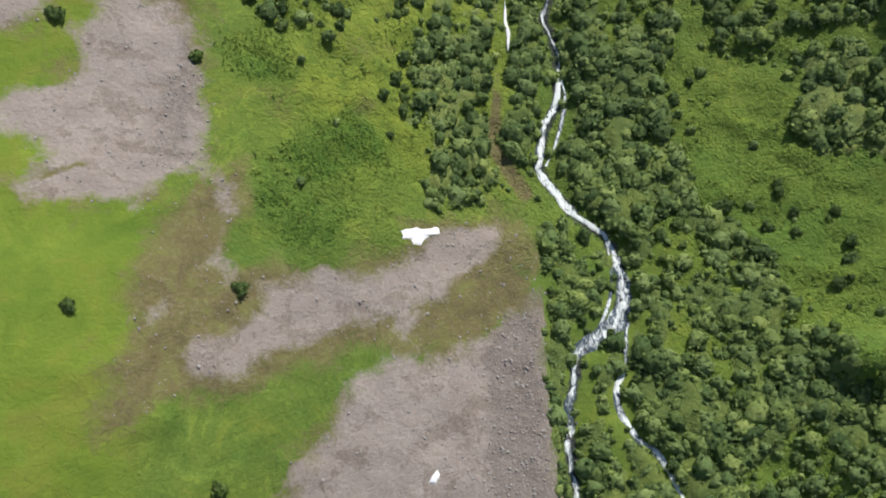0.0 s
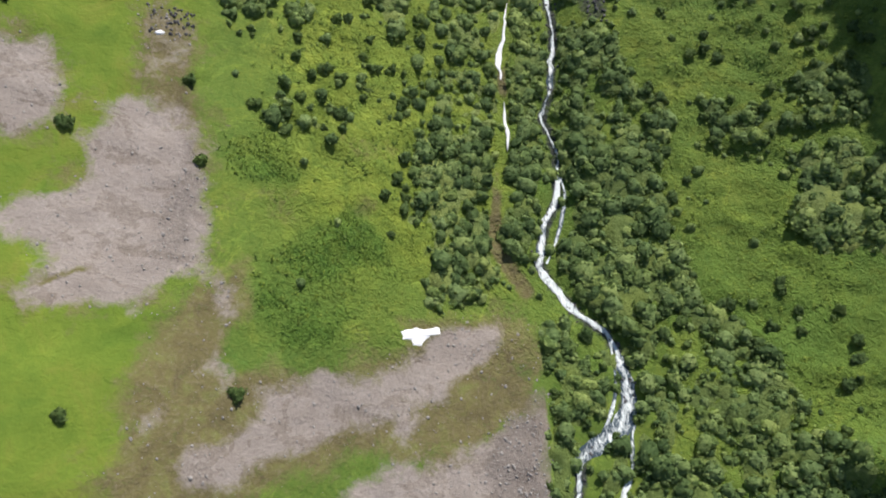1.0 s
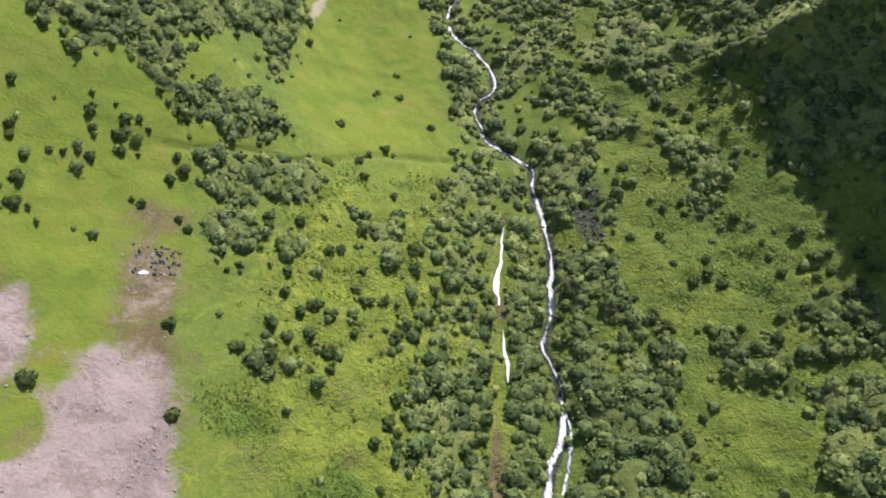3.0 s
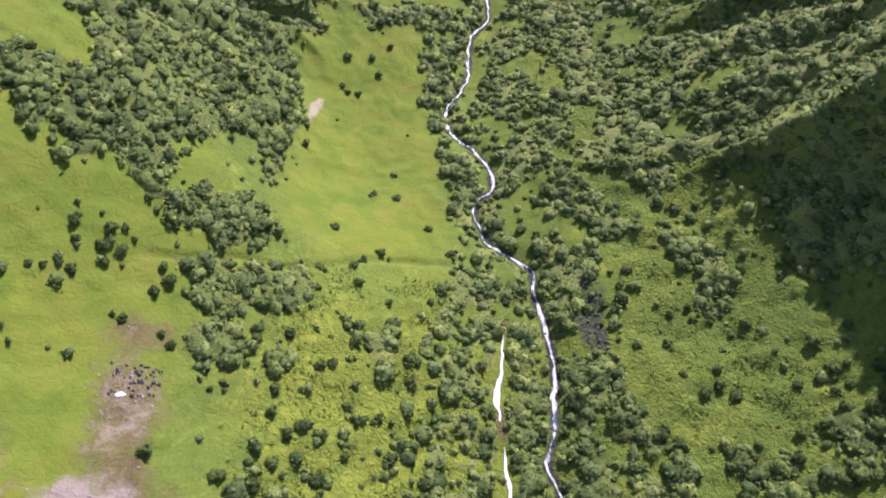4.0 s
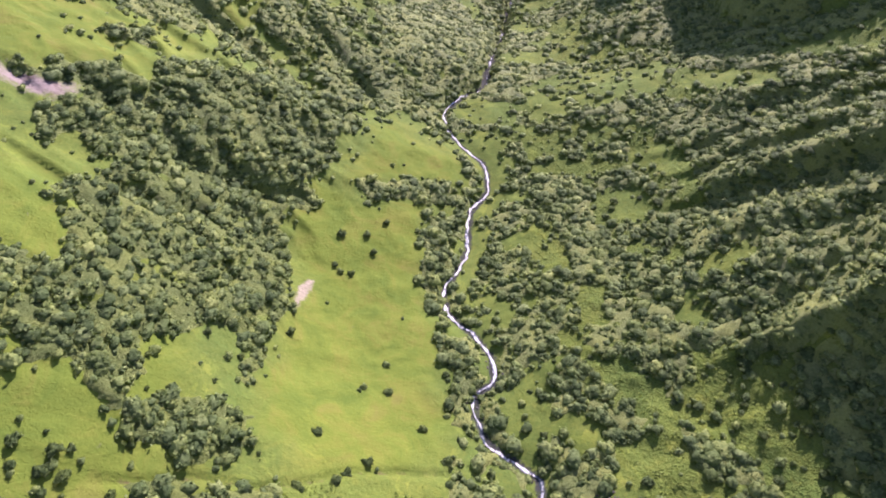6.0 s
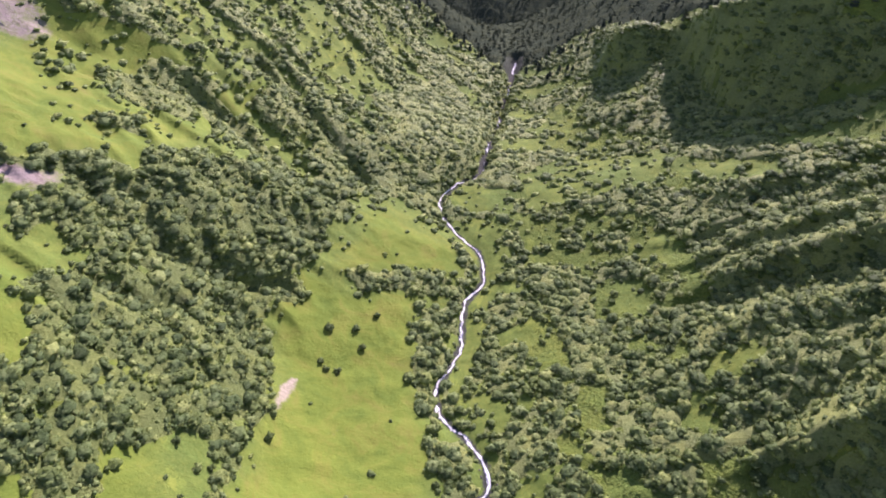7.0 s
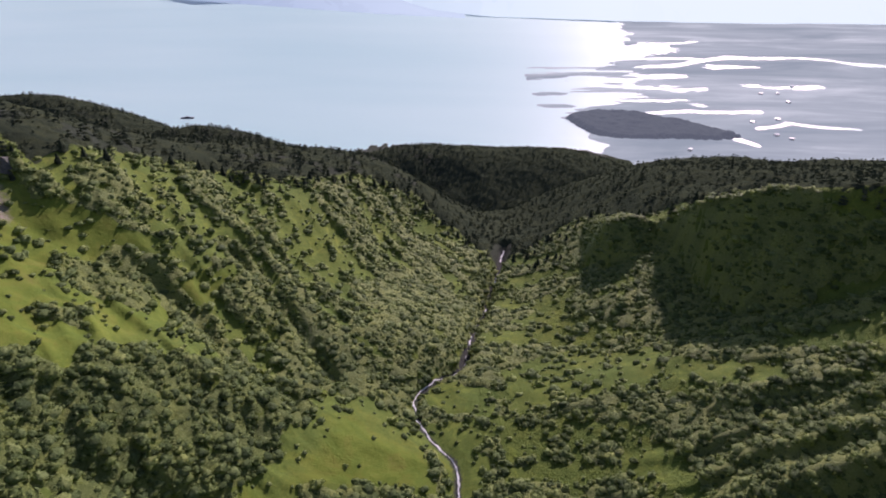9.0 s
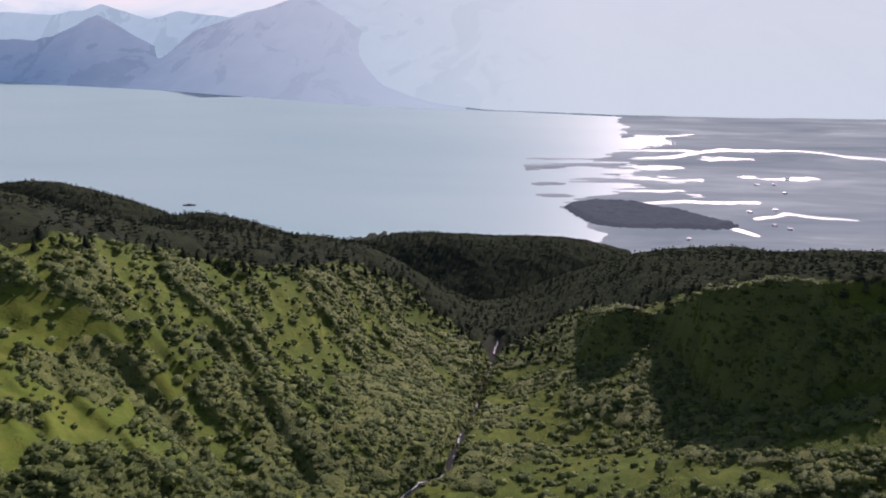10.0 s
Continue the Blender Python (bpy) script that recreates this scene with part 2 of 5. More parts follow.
OPEN = {
    "meadow": [(-43, 214), (-49, 226), (-55, 257), (-48, 269), (-31, 265), (-4, 270), (-7, 242), (-3, 218), (3, 199), (0, 180), (4, 171),
               (4, 159), (-8, 150), (-21, 146), (-39, 149), (-46, 154), (-47, 176), (-45, 192)],
    "upper meadow": [(-32, 288), (-29, 306), (-20, 324), (-10, 311), (11, 308), (13, 294), (-18, 280), (-35, 277)],
    "shelf": [(-185, 300), (-163, 329), (-161, 366), (-141, 374), (-124, 376), (-110, 380), (-113, 370), (-126, 362), (-134, 338), (-130, 325), (-123, 321),
              (-118, 330), (-101, 330), (-106, 357), (-98, 367), (-76, 412), (-78, 388), (-91, 353), (-94, 314), (-100, 291), (-101, 276), (-116, 277),
              (-130, 263), (-165, 270)],
    "upper shelf": [(-123, 386), (-115, 389), (-101, 424), (-103, 409), (-108, 383)],
    "foot": [(114, 357), (150, 330), (147, 316), (122, 329), (111, 344)],
    "far": [(42, 374), (70, 378), (115, 376), (117, 364), (108, 342), (80, 336), (46, 340)],
    "left": [(-118, 228), (-111, 237), (-98, 232), (-100, 217), (-117, 211), (-121, 218)],
    "right": [(72, 281), (85, 281), (83, 256), (70, 262)],
    "right upper": [(84, 306), (99, 304), (101, 289), (83, 289)],
    "right lower": [(89, 231), (107, 229), (107, 218), (88, 218)],
    "right foot": [(82, 214), (94, 215), (91, 198), (79, 201)],
}
CLUMPS = [[(-134, 338), (-126, 362), (-113, 370), (-106, 357), (-101, 330), (-118, 330), (-123, 321)], [(-124, 296), (-124, 303), (-110, 316), (-103, 301), (-118, 294)],
          [(-152, 330), (-146, 338), (-141, 330), (-147, 322)], [(30, 300), (58, 295), (67, 267), (64, 232), (51, 225), (46, 269)]]
DENSE = {
    "left slope": [(-130, 259), (-37, 360), (-34, 308), (-41, 284), (-51, 254), (-52, 227), (-45, 204), (-48, 184), (-48, 167), (-59, 178),
                   (-72, 168), (-77, 148), (-93, 157), (-103, 157), (-120, 174), (-115, 187), (-97, 188), (-112, 230)],
    "clump one": [(-70, 144), (-65, 155), (-53, 160), (-40, 157), (-44, 143), (-53, 140), (-71, 138)],
    "clump two": [(-65, 130), (-55, 134), (-36, 132), (-38, 124), (-49, 118), (-62, 119)],
    "clump three": [(-60, 114), (-52, 115), (-42, 110), (-44, 106), (-52, 104), (-60, 106)],
    "right bank": [(35, 93), (49, 92), (64, 69), (62, 45), (66, 28), (82, 18), (85, 4), (102, -9), (100, -80), (35, -80), (45, -23), (47, -1),
                   (46, 20), (37, 28), (32, 43), (34, 61)],
    "between": [(19, 130), (29, 130), (29, 93), (28, 58), (25, 43), (18, 42), (17, 60), (19, 92)],
    "right bank upper": [(34, 158), (50, 161), (50, 136), (57, 104), (64, 82), (63, 58), (34, 59), (35, 107)],
    "right clump one": [(72, 163), (90, 152), (89, 131), (79, 130), (76, 143)],
    "right clump two": [(75, 91), (88, 90), (88, 79), (73, 78)],
    "right clump three": [(100, 98), (117, 97), (115, 85), (94, 82)],
    "right clump four": [(96, 70), (111, 70), (114, 56), (108, 38), (94, 54)],
    "gully side thin": [(5, 163), (14, 155), (18, 131), (15, 110), (11, 89), (11, 72), (-4, 71), (-7, 81), (-4, 107), (-5, 125), (2, 142)],
    "clump four": [(-21, 120), (-12, 123), (-7, 112), (-11, 102), (-18, 102)],
    "clump five thin": [(-49, 84), (-31, 86), (-27, 74), (-45, 71)],
    "clump six": [(-30, 90), (-21, 92), (-18, 87), (-28, 84)],
    "clump seven thin": [(-60, 104), (-48, 116), (-39, 113), (-36, 105), (-47, 97), (-55, 89)],
    "left bank": [(-10, 72), (12, 84), (15, 57), (14, 32), (-1, 30), (-3, 42), (-13, 48)],
    "shaded clump": [(93, 67), (102, 73), (125, 68), (125, 43), (105, 44), (99, 54)],
    "terrace foot": [(24, 25), (41, 20), (44, 13), (43, 3), (33, -6), (30, -23), (31, -80), (26, -80), (24, -25), (23, -1)],
    "island": [(34, -10), (45, -4), (41, -21), (44, -40), (44, -80), (33, -80), (34, -23)],
    "right upper thin": [(36, 376), (60, 337), (76, 274), (86, 222), (94, 194), (86, 182), (63, 151), (48, 111), (32, 112), (31, 142), (20, 163),
                    (17, 203), (13, 215), (17, 266), (28, 296)],
    "left upper bank": [(2, 200), (8, 190), (12, 165), (20, 155), (22, 135), (8, 130), (6, 150)],
    "meadow bank": [(-6, 270), (8, 272), (9, 250), (2, 236), (-1, 215), (-7, 240)],
    "hedge": [(-34, 278), (-20, 280), (8, 292), (12, 280), (-4, 272), (-22, 270)],
}


WOOD_X = (-1900, -300, -178, -165, -149, -134, -127, -100, -76, -54, -25, -13, 8, 29, 44, 55, 72, 98, 118, 131, 140, 146, 152, 163, 185, 194, 204, 260, 1900)
WOOD_Y = (380, 375, 380, 386, 420, 452, 470, 484, 510, 550, 579, 583, 570, 558, 518, 514, 532, 556, 545, 502, 494, 480, 454, 438, 424, 402, 390, 382, 396)


def past_edge(x, y):
    """1 beyond the edge of the scree terrace, on the stream's side."""
    return smooth(-0.4, 1.2, x - np.interp(y, EDGE_Y, EDGE_X)) * smooth(32, 26, y)


def gravel_cover(x, y):
    g = np.zeros(np.shape(x))
    for k, name in enumerate(GRAVEL):
        g = np.maximum(g, area(x, y, GRAVEL[name], 5.0, 7.5, 41 + k) * (0.40 if name == "e" else 0.6 if name == "h" else 1.0))
    d, _ = line_distance(x, y + 1.5 * (fbm(x, y, 5, 48, 2) - 0.5), RUNNEL)
    return g * (1 - past_edge(x, y)) * (1 - 0.85 * smooth(1.1, 0.2, d) * smooth(0.36, 0.56, fbm(x, y, 8, 49, 2)))


def shrub_cover(x, y):
    """Chance, from 0 to 1, that a shrub stands at a place."""
    c = 0.02 + 0.10 * smooth(0.50, 0.64, fbm(x, y, 26, 51, 3))
    u = x - np.interp(y, AXIS_Y, AXIS_X)
    right = smooth(38, 60, u)
    c = np.maximum(c, right * 0.30 * smooth(0.50, 0.60, fbm(x, y, 22, 53, 3)) * smooth(75, 120, y))
    c = np.maximum(c, right * smooth(172, 200, y) * (0.14 + 0.8 * smooth(0.42, 0.55, fbm(x, y, 18, 55, 3))))
    c = np.maximum(c, smooth(300, 350, y) * (np.where(u < 0, 0.26, 0.16) + 0.66 * smooth(0.34, 0.54, np.where(u < 0, 0.75 * ribs(x, y) + 0.25 * fbm(x, y, 20, 57, 3), fbm(x * 0.4, y, 14, 57, 3)))))
    c = np.maximum(c, smooth(-4, -22, u) * smooth(-52, -40, u) * smooth(70, 85, y) * smooth(140, 130, y) * 0.55 * smooth(0.48, 0.60, fbm(x, y, 15, 59, 3)))
    c = np.maximum(c, 0.7 * smooth(-22, -14, u) * smooth(2, -4, u) * smooth(60, 70, y) * smooth(0.40, 0.52, fbm(x, y, 10, 61, 2)))
    c = np.maximum(c, 0.92 * smooth(84, 96, x) * smooth(178, 188, y) * smooth(260, 240, y))
    # scrub added in the shaded hollow to darken it
    c = np.maximum(c, 0.8 * smooth(96, 110, x) * smooth(125, 150, y) * smooth(190, 180, y))
    c = np.maximum(c, 0.85 * smooth(118, 132, x) * smooth(215, 235, y) * smooth(330, 305, y))
    for k, name in enumerate(DENSE):
        thick, floor, size = (0.66, 0.06, 11) if "thin" in name else (0.9, 0.22, 11) if "upper" in name else (1.0, 0.84, 12) if "clump" in name or name in ("between", "hedge", "terrace foot", "island") else (1.0, 0.68, 12) if "slope" in name else (1.0, 0.55, 12)
        c = np.maximum(c, thick * area(x, y, DENSE[name], 4.0, 9.0, 71 + k) * (floor + (0.98 - floor) * smooth(0.34, 0.52, fbm(x, y, size, 63, 3))))
    c = np.maximum(c, 0.85 * smooth(96, 108, x) * smooth(212, 222, y) * smooth(330, 318, y))
    # dense scrub added on the far spur's shaded face to deepen its dark
    c = np.where((x > 112) & (y > 366), np.maximum(c, 0.88 * smooth(112, 122, x) * smooth(370, 380, y)), c)
    for k, name in enumerate(OPEN):
        inner = 0.012 if name in ("meadow", "upper meadow") else 0.28 if name in ("far", "upper shelf") else 0.20 if name == "shelf" else 0.14
        c = np.minimum(c, 1 - (1 - inner) * area(x, y, OPEN[name], 2.5, 5.0, 91 + k))
    for line in RAVINES:
        d, _ = line_distance(x, y, line)
        c = np.maximum(c, 0.85 * smooth(10, 5, d))
    for k, line in enumerate(CLUMPS):
        c = np.maximum(c, 0.9 * area(x, y, line, 3, 4, 101 + k))
    c = c * (1 - gravel_cover(x, y)) * (1 - area(x, y, SOIL, 2, 3, 42) * (1 - past_edge(x, y))) * (1 - 0.85 * area(x, y, LUSH, 2, 3, 43))
    c = c * (1 - area(x, y, SCAR, 1.5, 1.5, 44))
    c = c * (1 - (0.75 + 0.2 * smooth(183, 192, x)) * smooth(112, 124, x) * smooth(-24, -12, y - 14 * smooth(148, 160, x) - np.interp(x, WOOD_X, WOOD_Y)))
    c = c * (1 - 0.75 * area(x, y, TALUS, 2, 3, 173))
    left_front = smooth(-40, -50, x) * smooth(95, 75, y)
    c = c * (1 - 0.97 * left_front) * (1 - 0.97 * smooth(0, -12, x) * smooth(34, 24, y))
    for line, gap in ((STREAM, 1.3), (BRANCH, 0.8), (GULLY, 1.6), (GORGE, 1.1)):
        d, _ = line_distance(x, y, line)
        c = c * smooth(gap - 0.3, gap + 0.6, d)
    return c


# ---- materials ----
def material(name, rough=0.9):
    m = bpy.data.materials.new(name)
    m.use_nodes = True
    b = m.node_tree.nodes["Principled BSDF"]
    b.inputs["Roughness"].default_value = rough
    b.inputs["Specular IOR Level"].default_value = 0.25
    return m, m.node_tree.nodes, m.node_tree.links, b


def noise_node(n, l, size, detail=5.0, rough=0.6, distort=0.0, stretch=None):
    co = n.new("ShaderNodeNewGeometry")
    out = co.outputs["Position"]
    if stretch:
        mp = n.new("ShaderNodeMapping")
        mp.inputs["Scale"].default_value = stretch
        l.new(out, mp.inputs["Vector"])
        out = mp.outputs["Vector"]
    t = n.new("ShaderNodeTexNoise")
    t.inputs["Scale"].default_value = 1.0 / size
    t.inputs["Detail"].default_value, t.inputs["Roughness"].default_value, t.inputs["Distortion"].default_value = detail, rough, distort
    l.new(out, t.inputs["Vector"])
    return t.outputs["Fac"]


def ramp(n, l, value, *stops):
    r = n.new("ShaderNodeValToRGB")
    e = r.color_ramp.elements
    while len(e) < len(stops):
        e.new(0.5)
    for k, (at, colour) in enumerate(stops):
        e[k].position, e[k].color = at, (*colour, 1.0)
    l.new(value, r.inputs["Fac"])
    return r.outputs["Color"]


def grey(n, l, value, lo, hi):
    return ramp(n, l, value, (lo, (0, 0, 0)), (hi, (1, 1, 1)))


def mix(n, l, fac, a, b, how="MIX"):
    m = n.new("ShaderNodeMix")
    m.data_type, m.blend_type = "RGBA", how
    for socket, v in ((m.inputs["Factor"], fac), (m.inputs["A"], a), (m.inputs["B"], b)):
        if isinstance(v, (int, float)):
            socket.default_value = v
        elif isinstance(v, tuple):
            socket.default_value = (*v, 1.0)
        else:
            l.new(v, socket)
    return m.outputs["Result"]


def attribute(n, name):
    a = n.new("ShaderNodeAttribute")
    a.attribute_name = name
    return a.outputs["Fac"]


def bump(n, l, b, value, strength, distance):
    k = n.new("ShaderNodeBump")
    k.inputs["Strength"].default_value, k.inputs["Distance"].default_value = strength, distance
    l.new(value, k.inputs["Height"])
    l.new(k.outputs["Normal"], b.inputs["Normal"])


def maths(n, l, op, a, b):
    m = n.new("ShaderNodeMath")
    m.operation = op
    for socket, v in zip(m.inputs, (a, b)):
        if isinstance(v, (int, float)):
            socket.default_value = v
        else:
            l.new(v, socket)
    return m.outputs[0]


def ground_material():
    m, n, l, b = material("ground_cover", 0.95)
    broad = noise_node(n, l, 38, 4, 0.55, 0.6)
    mid = noise_node(n, l, 6.5, 6, 0.65, 0.8)
    small = noise_node(n, l, 0.9, 5, 0.7)
    tuft = noise_node(n, l, 2.2, 6, 0.7, 1.2)
    grass = ramp(n, l, mid, (0.28, (0.095, 0.155, 0.022)), (0.46, (0.165, 0.240, 0.032)), (0.60, (0.235, 0.285, 0.042)), (0.78, (0.265, 0.262, 0.060)))
    deep = ramp(n, l, mid, (0.3, (0.062, 0.128, 0.022)), (0.7, (0.125, 0.218, 0.036)))
    grass = mix(n, l, grey(n, l, broad, 0.40, 0.62), deep, grass)
    veins = noise_node(n, l, 17, 6, 0.7, 1.8)
    grass = mix(n, l, maths(n, l, "MULTIPLY", grey(n, l, veins, 0.54, 0.70), 0.75), grass, (0.330, 0.345, 0.046))
    grass = mix(n, l, maths(n, l, "MULTIPLY", grey(n, l, veins, 0.44, 0.30), 0.6), grass, (0.080, 0.140, 0.022))
    grass = mix(n, l, grey(n, l, tuft, 0.50, 0.70), grass, mix(n, l, 0.55, grass, (0.05, 0.10, 0.015)))
    grass = mix(n, l, maths(n, l, "MULTIPLY", grey(n, l, small, 0.35, 0.75), 0.5), grass, mix(n, l, 0.5, grass, (0.30, 0.33, 0.07)))
    grass = mix(n, l, maths(n, l, "MULTIPLY", attribute(n, "dry"), 0.75), grass, ramp(n, l, noise_node(n, l, 13, 6, 0.66, 1.0), (0.34, (0.096, 0.166, 0.017)), (0.50, (0.146, 0.212, 0.023)), (0.62, (0.180, 0.212, 0.030)), (0.78, (0.190, 0.168, 0.044))))
    # grass left of the stream mixes towards a brighter yellow-green
    grass = mix(n, l, maths(n, l, "MULTIPLY", attribute(n, "bright_grass"), grey(n, l, mid, 0.28, 0.62)), grass, ramp(n, l, tuft, (0.3, (0.225, 0.300, 0.036)), (0.6, (0.350, 0.400, 0.050)), (0.8, (0.360, 0.360, 0.075))))
    lush = ramp(n, l, tuft, (0.3, (0.055, 0.120, 0.018)), (0.7, (0.125, 0.210, 0.032)))
    grass = mix(n, l, maths(n, l, "MULTIPLY", attribute(n, "lush"), grey(n, l, mid, 0.3, 0.55)), grass, lush)
    soil = ramp(n, l, mid, (0.30, (0.105, 0.085, 0.045)), (0.5, (0.150, 0.130, 0.055)), (0.72, (0.170, 0.190, 0.055)))
    soil = mix(n, l, maths(n, l, "MULTIPLY", grey(n, l, small, 0.5, 0.8), 0.5), soil, (0.27, 0.24, 0.17))
    stones = n.new("ShaderNodeTexVoronoi")
    stones.inputs["Scale"].default_value = 2.2
    gravel = ramp(n, l, small, (0.25, (0.180, 0.152, 0.130)), (0.55, (0.300, 0.260, 0.228)), (0.85, (0.44, 0.39, 0.35)))
    gravel = mix(n, l, grey(n, l, mid, 0.45, 0.70), gravel, mix(n, l, 0.45, gravel, (0.16, 0.125, 0.10)))
    gravel = mix(n, l, grey(n, l, stones.outputs["Distance"], 0.05, 0.25), mix(n, l, 0.14, gravel, (0.42, 0.40, 0.38)), gravel)
    gravel = mix(n, l, maths(n, l, "MULTIPLY", grey(n, l, noise_node(n, l, 19, 5, 0.6, 0.8), 0.42, 0.66), 0.5), gravel, (0.150, 0.118, 0.092))
    streak = noise_node(n, l, 7.0, 6, 0.68, 0.5, (0.75, 1.25, 1.0))
    gravel = mix(n, l, maths(n, l, "MULTIPLY", grey(n, l, streak, 0.48, 0.72), 0.6), gravel, (0.165, 0.132, 0.108))
    gravel = mix(n, l, maths(n, l, "MULTIPLY", grey(n, l, streak, 0.46, 0.28), 0.35), gravel, (0.40, 0.355, 0.325))
    pale = ramp(n, l, small, (0.3, (0.22, 0.21, 0.13)), (0.7, (0.42, 0.38, 0.29)))

    def ragged(name, lo=0.26, hi=0.70):
        v = maths(n, l, "ADD", attribute(n, name), maths(n, l, "MULTIPLY", maths(n, l, "SUBTRACT", tuft, 0.5), 1.0))
        v = maths(n, l, "ADD", v, maths(n, l, "MULTIPLY", maths(n, l, "SUBTRACT", mid, 0.5), 0.9))
        return grey(n, l, v, lo, hi)

    # conifer litter taken near black, so the wood's shade is in the colour too
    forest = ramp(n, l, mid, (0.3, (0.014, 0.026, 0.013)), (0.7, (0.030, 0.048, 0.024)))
    # grass tinted darker beneath the shrubs, their shade put into its colour
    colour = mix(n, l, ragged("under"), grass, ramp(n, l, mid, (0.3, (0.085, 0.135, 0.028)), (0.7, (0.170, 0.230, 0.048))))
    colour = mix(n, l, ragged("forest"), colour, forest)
    colour = mix(n, l, ragged("soil"), colour, soil)
    colour = mix(n, l, ragged("gravel", 0.24, 0.74), colour, gravel)
    colour = mix(n, l, maths(n, l, "MULTIPLY", ragged("rubble"), 0.6), colour, ramp(n, l, small, (0.3, (0.10, 0.085, 0.072)), (0.7, (0.24, 0.205, 0.18))))
    colour = mix(n, l, ragged("rock"), colour, ramp(n, l, small, (0.3, (0.020, 0.024, 0.022)), (0.7, (0.065, 0.074, 0.066))))
    colour = mix(n, l, ragged("pale"), colour, pale)
    l.new(colour, b.inputs["Base Color"])
    lumps = noise_node(n, l, 1.7, 5, 0.62, 0.9)
    relief = maths(n, l, "ADD", maths(n, l, "MULTIPLY", small, 0.35), maths(n, l, "MULTIPLY", lumps, maths(n, l, "ADD", maths(n, l, "MULTIPLY", attribute(n, "lumpy"), 2.4), 0.75)))
    bump(n, l, b, relief, 0.85, 0.50)
    return m


def leaf_material(name, dark, mean, light, tone="tone", glow=0.40, tint=0.5, gloss=0.3, depth=0.35):
    """Leaves: colour by plant and by leaf, some light passing through."""
    m, n, l, b = material(name, 0.58)
    b.inputs["Specular IOR Level"].default_value = gloss
    island = n.new("ShaderNodeNewGeometry").outputs["Random Per Island"]
    leafy = noise_node(n, l, 0.8, 5, 0.72)
    spread = maths(n, l, "ADD", maths(n, l, "MULTIPLY", maths(n, l, "SUBTRACT", leafy, 0.5), 1.9), 0.5)
    pick = maths(n, l, "ADD", maths(n, l, "MULTIPLY", island, 0.48), maths(n, l, "MULTIPLY", spread, 0.62))
    colour = ramp(n, l, pick, (0.18, dark), (0.55, mean), (0.92, light))
    bump(n, l, b, leafy, 1.0, 1.7 * depth)
    plant = n.new("ShaderNodeObjectInfo").outputs["Random"] if tone == "object" else attribute(n, tone)
    colour = mix(n, l, 1.0, colour, ramp(n, l, plant, (0.0, (0.74, 0.80, 0.84)), (0.5, (1, 1, 1)), (1.0, (1.22, 1.16, 0.98))), "MULTIPLY")
    l.new(colour, b.inputs["Base Color"])
    tr = n.new("ShaderNodeBsdfTranslucent")
    l.new(mix(n, l, tint, colour, (0.26, 0.28, 0.07)), tr.inputs["Color"])
    mx = n.new("ShaderNodeMixShader")
    mx.inputs["Fac"].default_value = glow
    l.new(b.outputs[0], mx.inputs[1])
    l.new(tr.outputs[0], mx.inputs[2])
    l.new(mx.outputs[0], n["Material Output"].inputs["Surface"])
    return m


def plain(name, a, c, size, rough=0.9, depth=0.05):
    m, n, l, b = material(name, rough)
    v = noise_node(n, l, size, 6, 0.65)
    l.new(ramp(n, l, v, (0.3, a), (0.7, c)), b.inputs["Base Color"])
    bump(n, l, b, v, 0.6, depth)
    return m


def stream_material():
    """White water: foam in streaks along the flow, dark blue-grey water between."""
    m, n, l, b = material("white_water", 0.25)
    f = maths(n, l, "ADD", noise_node(n, l, 0.9, 5, 0.68, 1.2, (1.0, 0.36, 0.5)), maths(n, l, "MULTIPLY", maths(n, l, "SUBTRACT", attribute(n, "middle"), 0.5), 0.16))
    big = noise_node(n, l, 9, 3, 0.5)
    foam = grey(n, l, maths(n, l, "ADD", f, maths(n, l, "MULTIPLY", maths(n, l, "SUBTRACT", big, 0.5), 0.9)), 0.38, 0.60)
    l.new(mix(n, l, foam, (0.060, 0.088, 0.11), (0.80, 0.85, 0.84)), b.inputs["Base Color"])
    l.new(mix(n, l, foam, (0.15, 0.15, 0.15), (0.8, 0.8, 0.8)), b.inputs["Roughness"])
    bump(n, l, b, f, 0.8, 0.35)
    return m


def lake_material():
    m, n, l, b = material("milky_lake_water", 0.40)
    v = noise_node(n, l, 420, 4, 0.5, 0.4, (0.35, 1.0, 1.0))
    l.new(ramp(n, l, v, (0.3, (0.50, 0.82, 0.79)), (0.7, (0.58, 0.88, 0.84))), b.inputs["Base Color"])
    b.inputs["IOR"].default_value, b.inputs["Specular IOR Level"].default_value = 1.33, 0.5
    bump(n, l, b, noise_node(n, l, 14, 3, 0.6, 0.5), 0.25, 0.8)
    return m


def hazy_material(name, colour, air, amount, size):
    """Far land; the kilometres of bright air before it are painted on as an even glow."""
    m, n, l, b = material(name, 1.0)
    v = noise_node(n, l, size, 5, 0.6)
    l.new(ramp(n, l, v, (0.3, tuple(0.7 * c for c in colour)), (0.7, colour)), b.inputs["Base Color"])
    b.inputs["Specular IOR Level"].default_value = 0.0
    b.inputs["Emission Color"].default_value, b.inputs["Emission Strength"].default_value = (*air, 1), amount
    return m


GROUND = ground_material()
ALDER = leaf_material("alder_leaves", (0.038, 0.080, 0.026), (0.186, 0.284, 0.094), (0.430, 0.540, 0.192), gloss=0.16)
ALDER_ONE = leaf_material("alder_leaves_single", (0.030, 0.062, 0.020), (0.108, 0.180, 0.054), (0.265, 0.355, 0.115), "object", gloss=0.16)
UNDERWOOD = leaf_material("alder_underwood", (0.090, 0.145, 0.036), (0.205, 0.285, 0.075), (0.360, 0.440, 0.140), "tone", 0.30, 0.5, 0.2, 0.6)
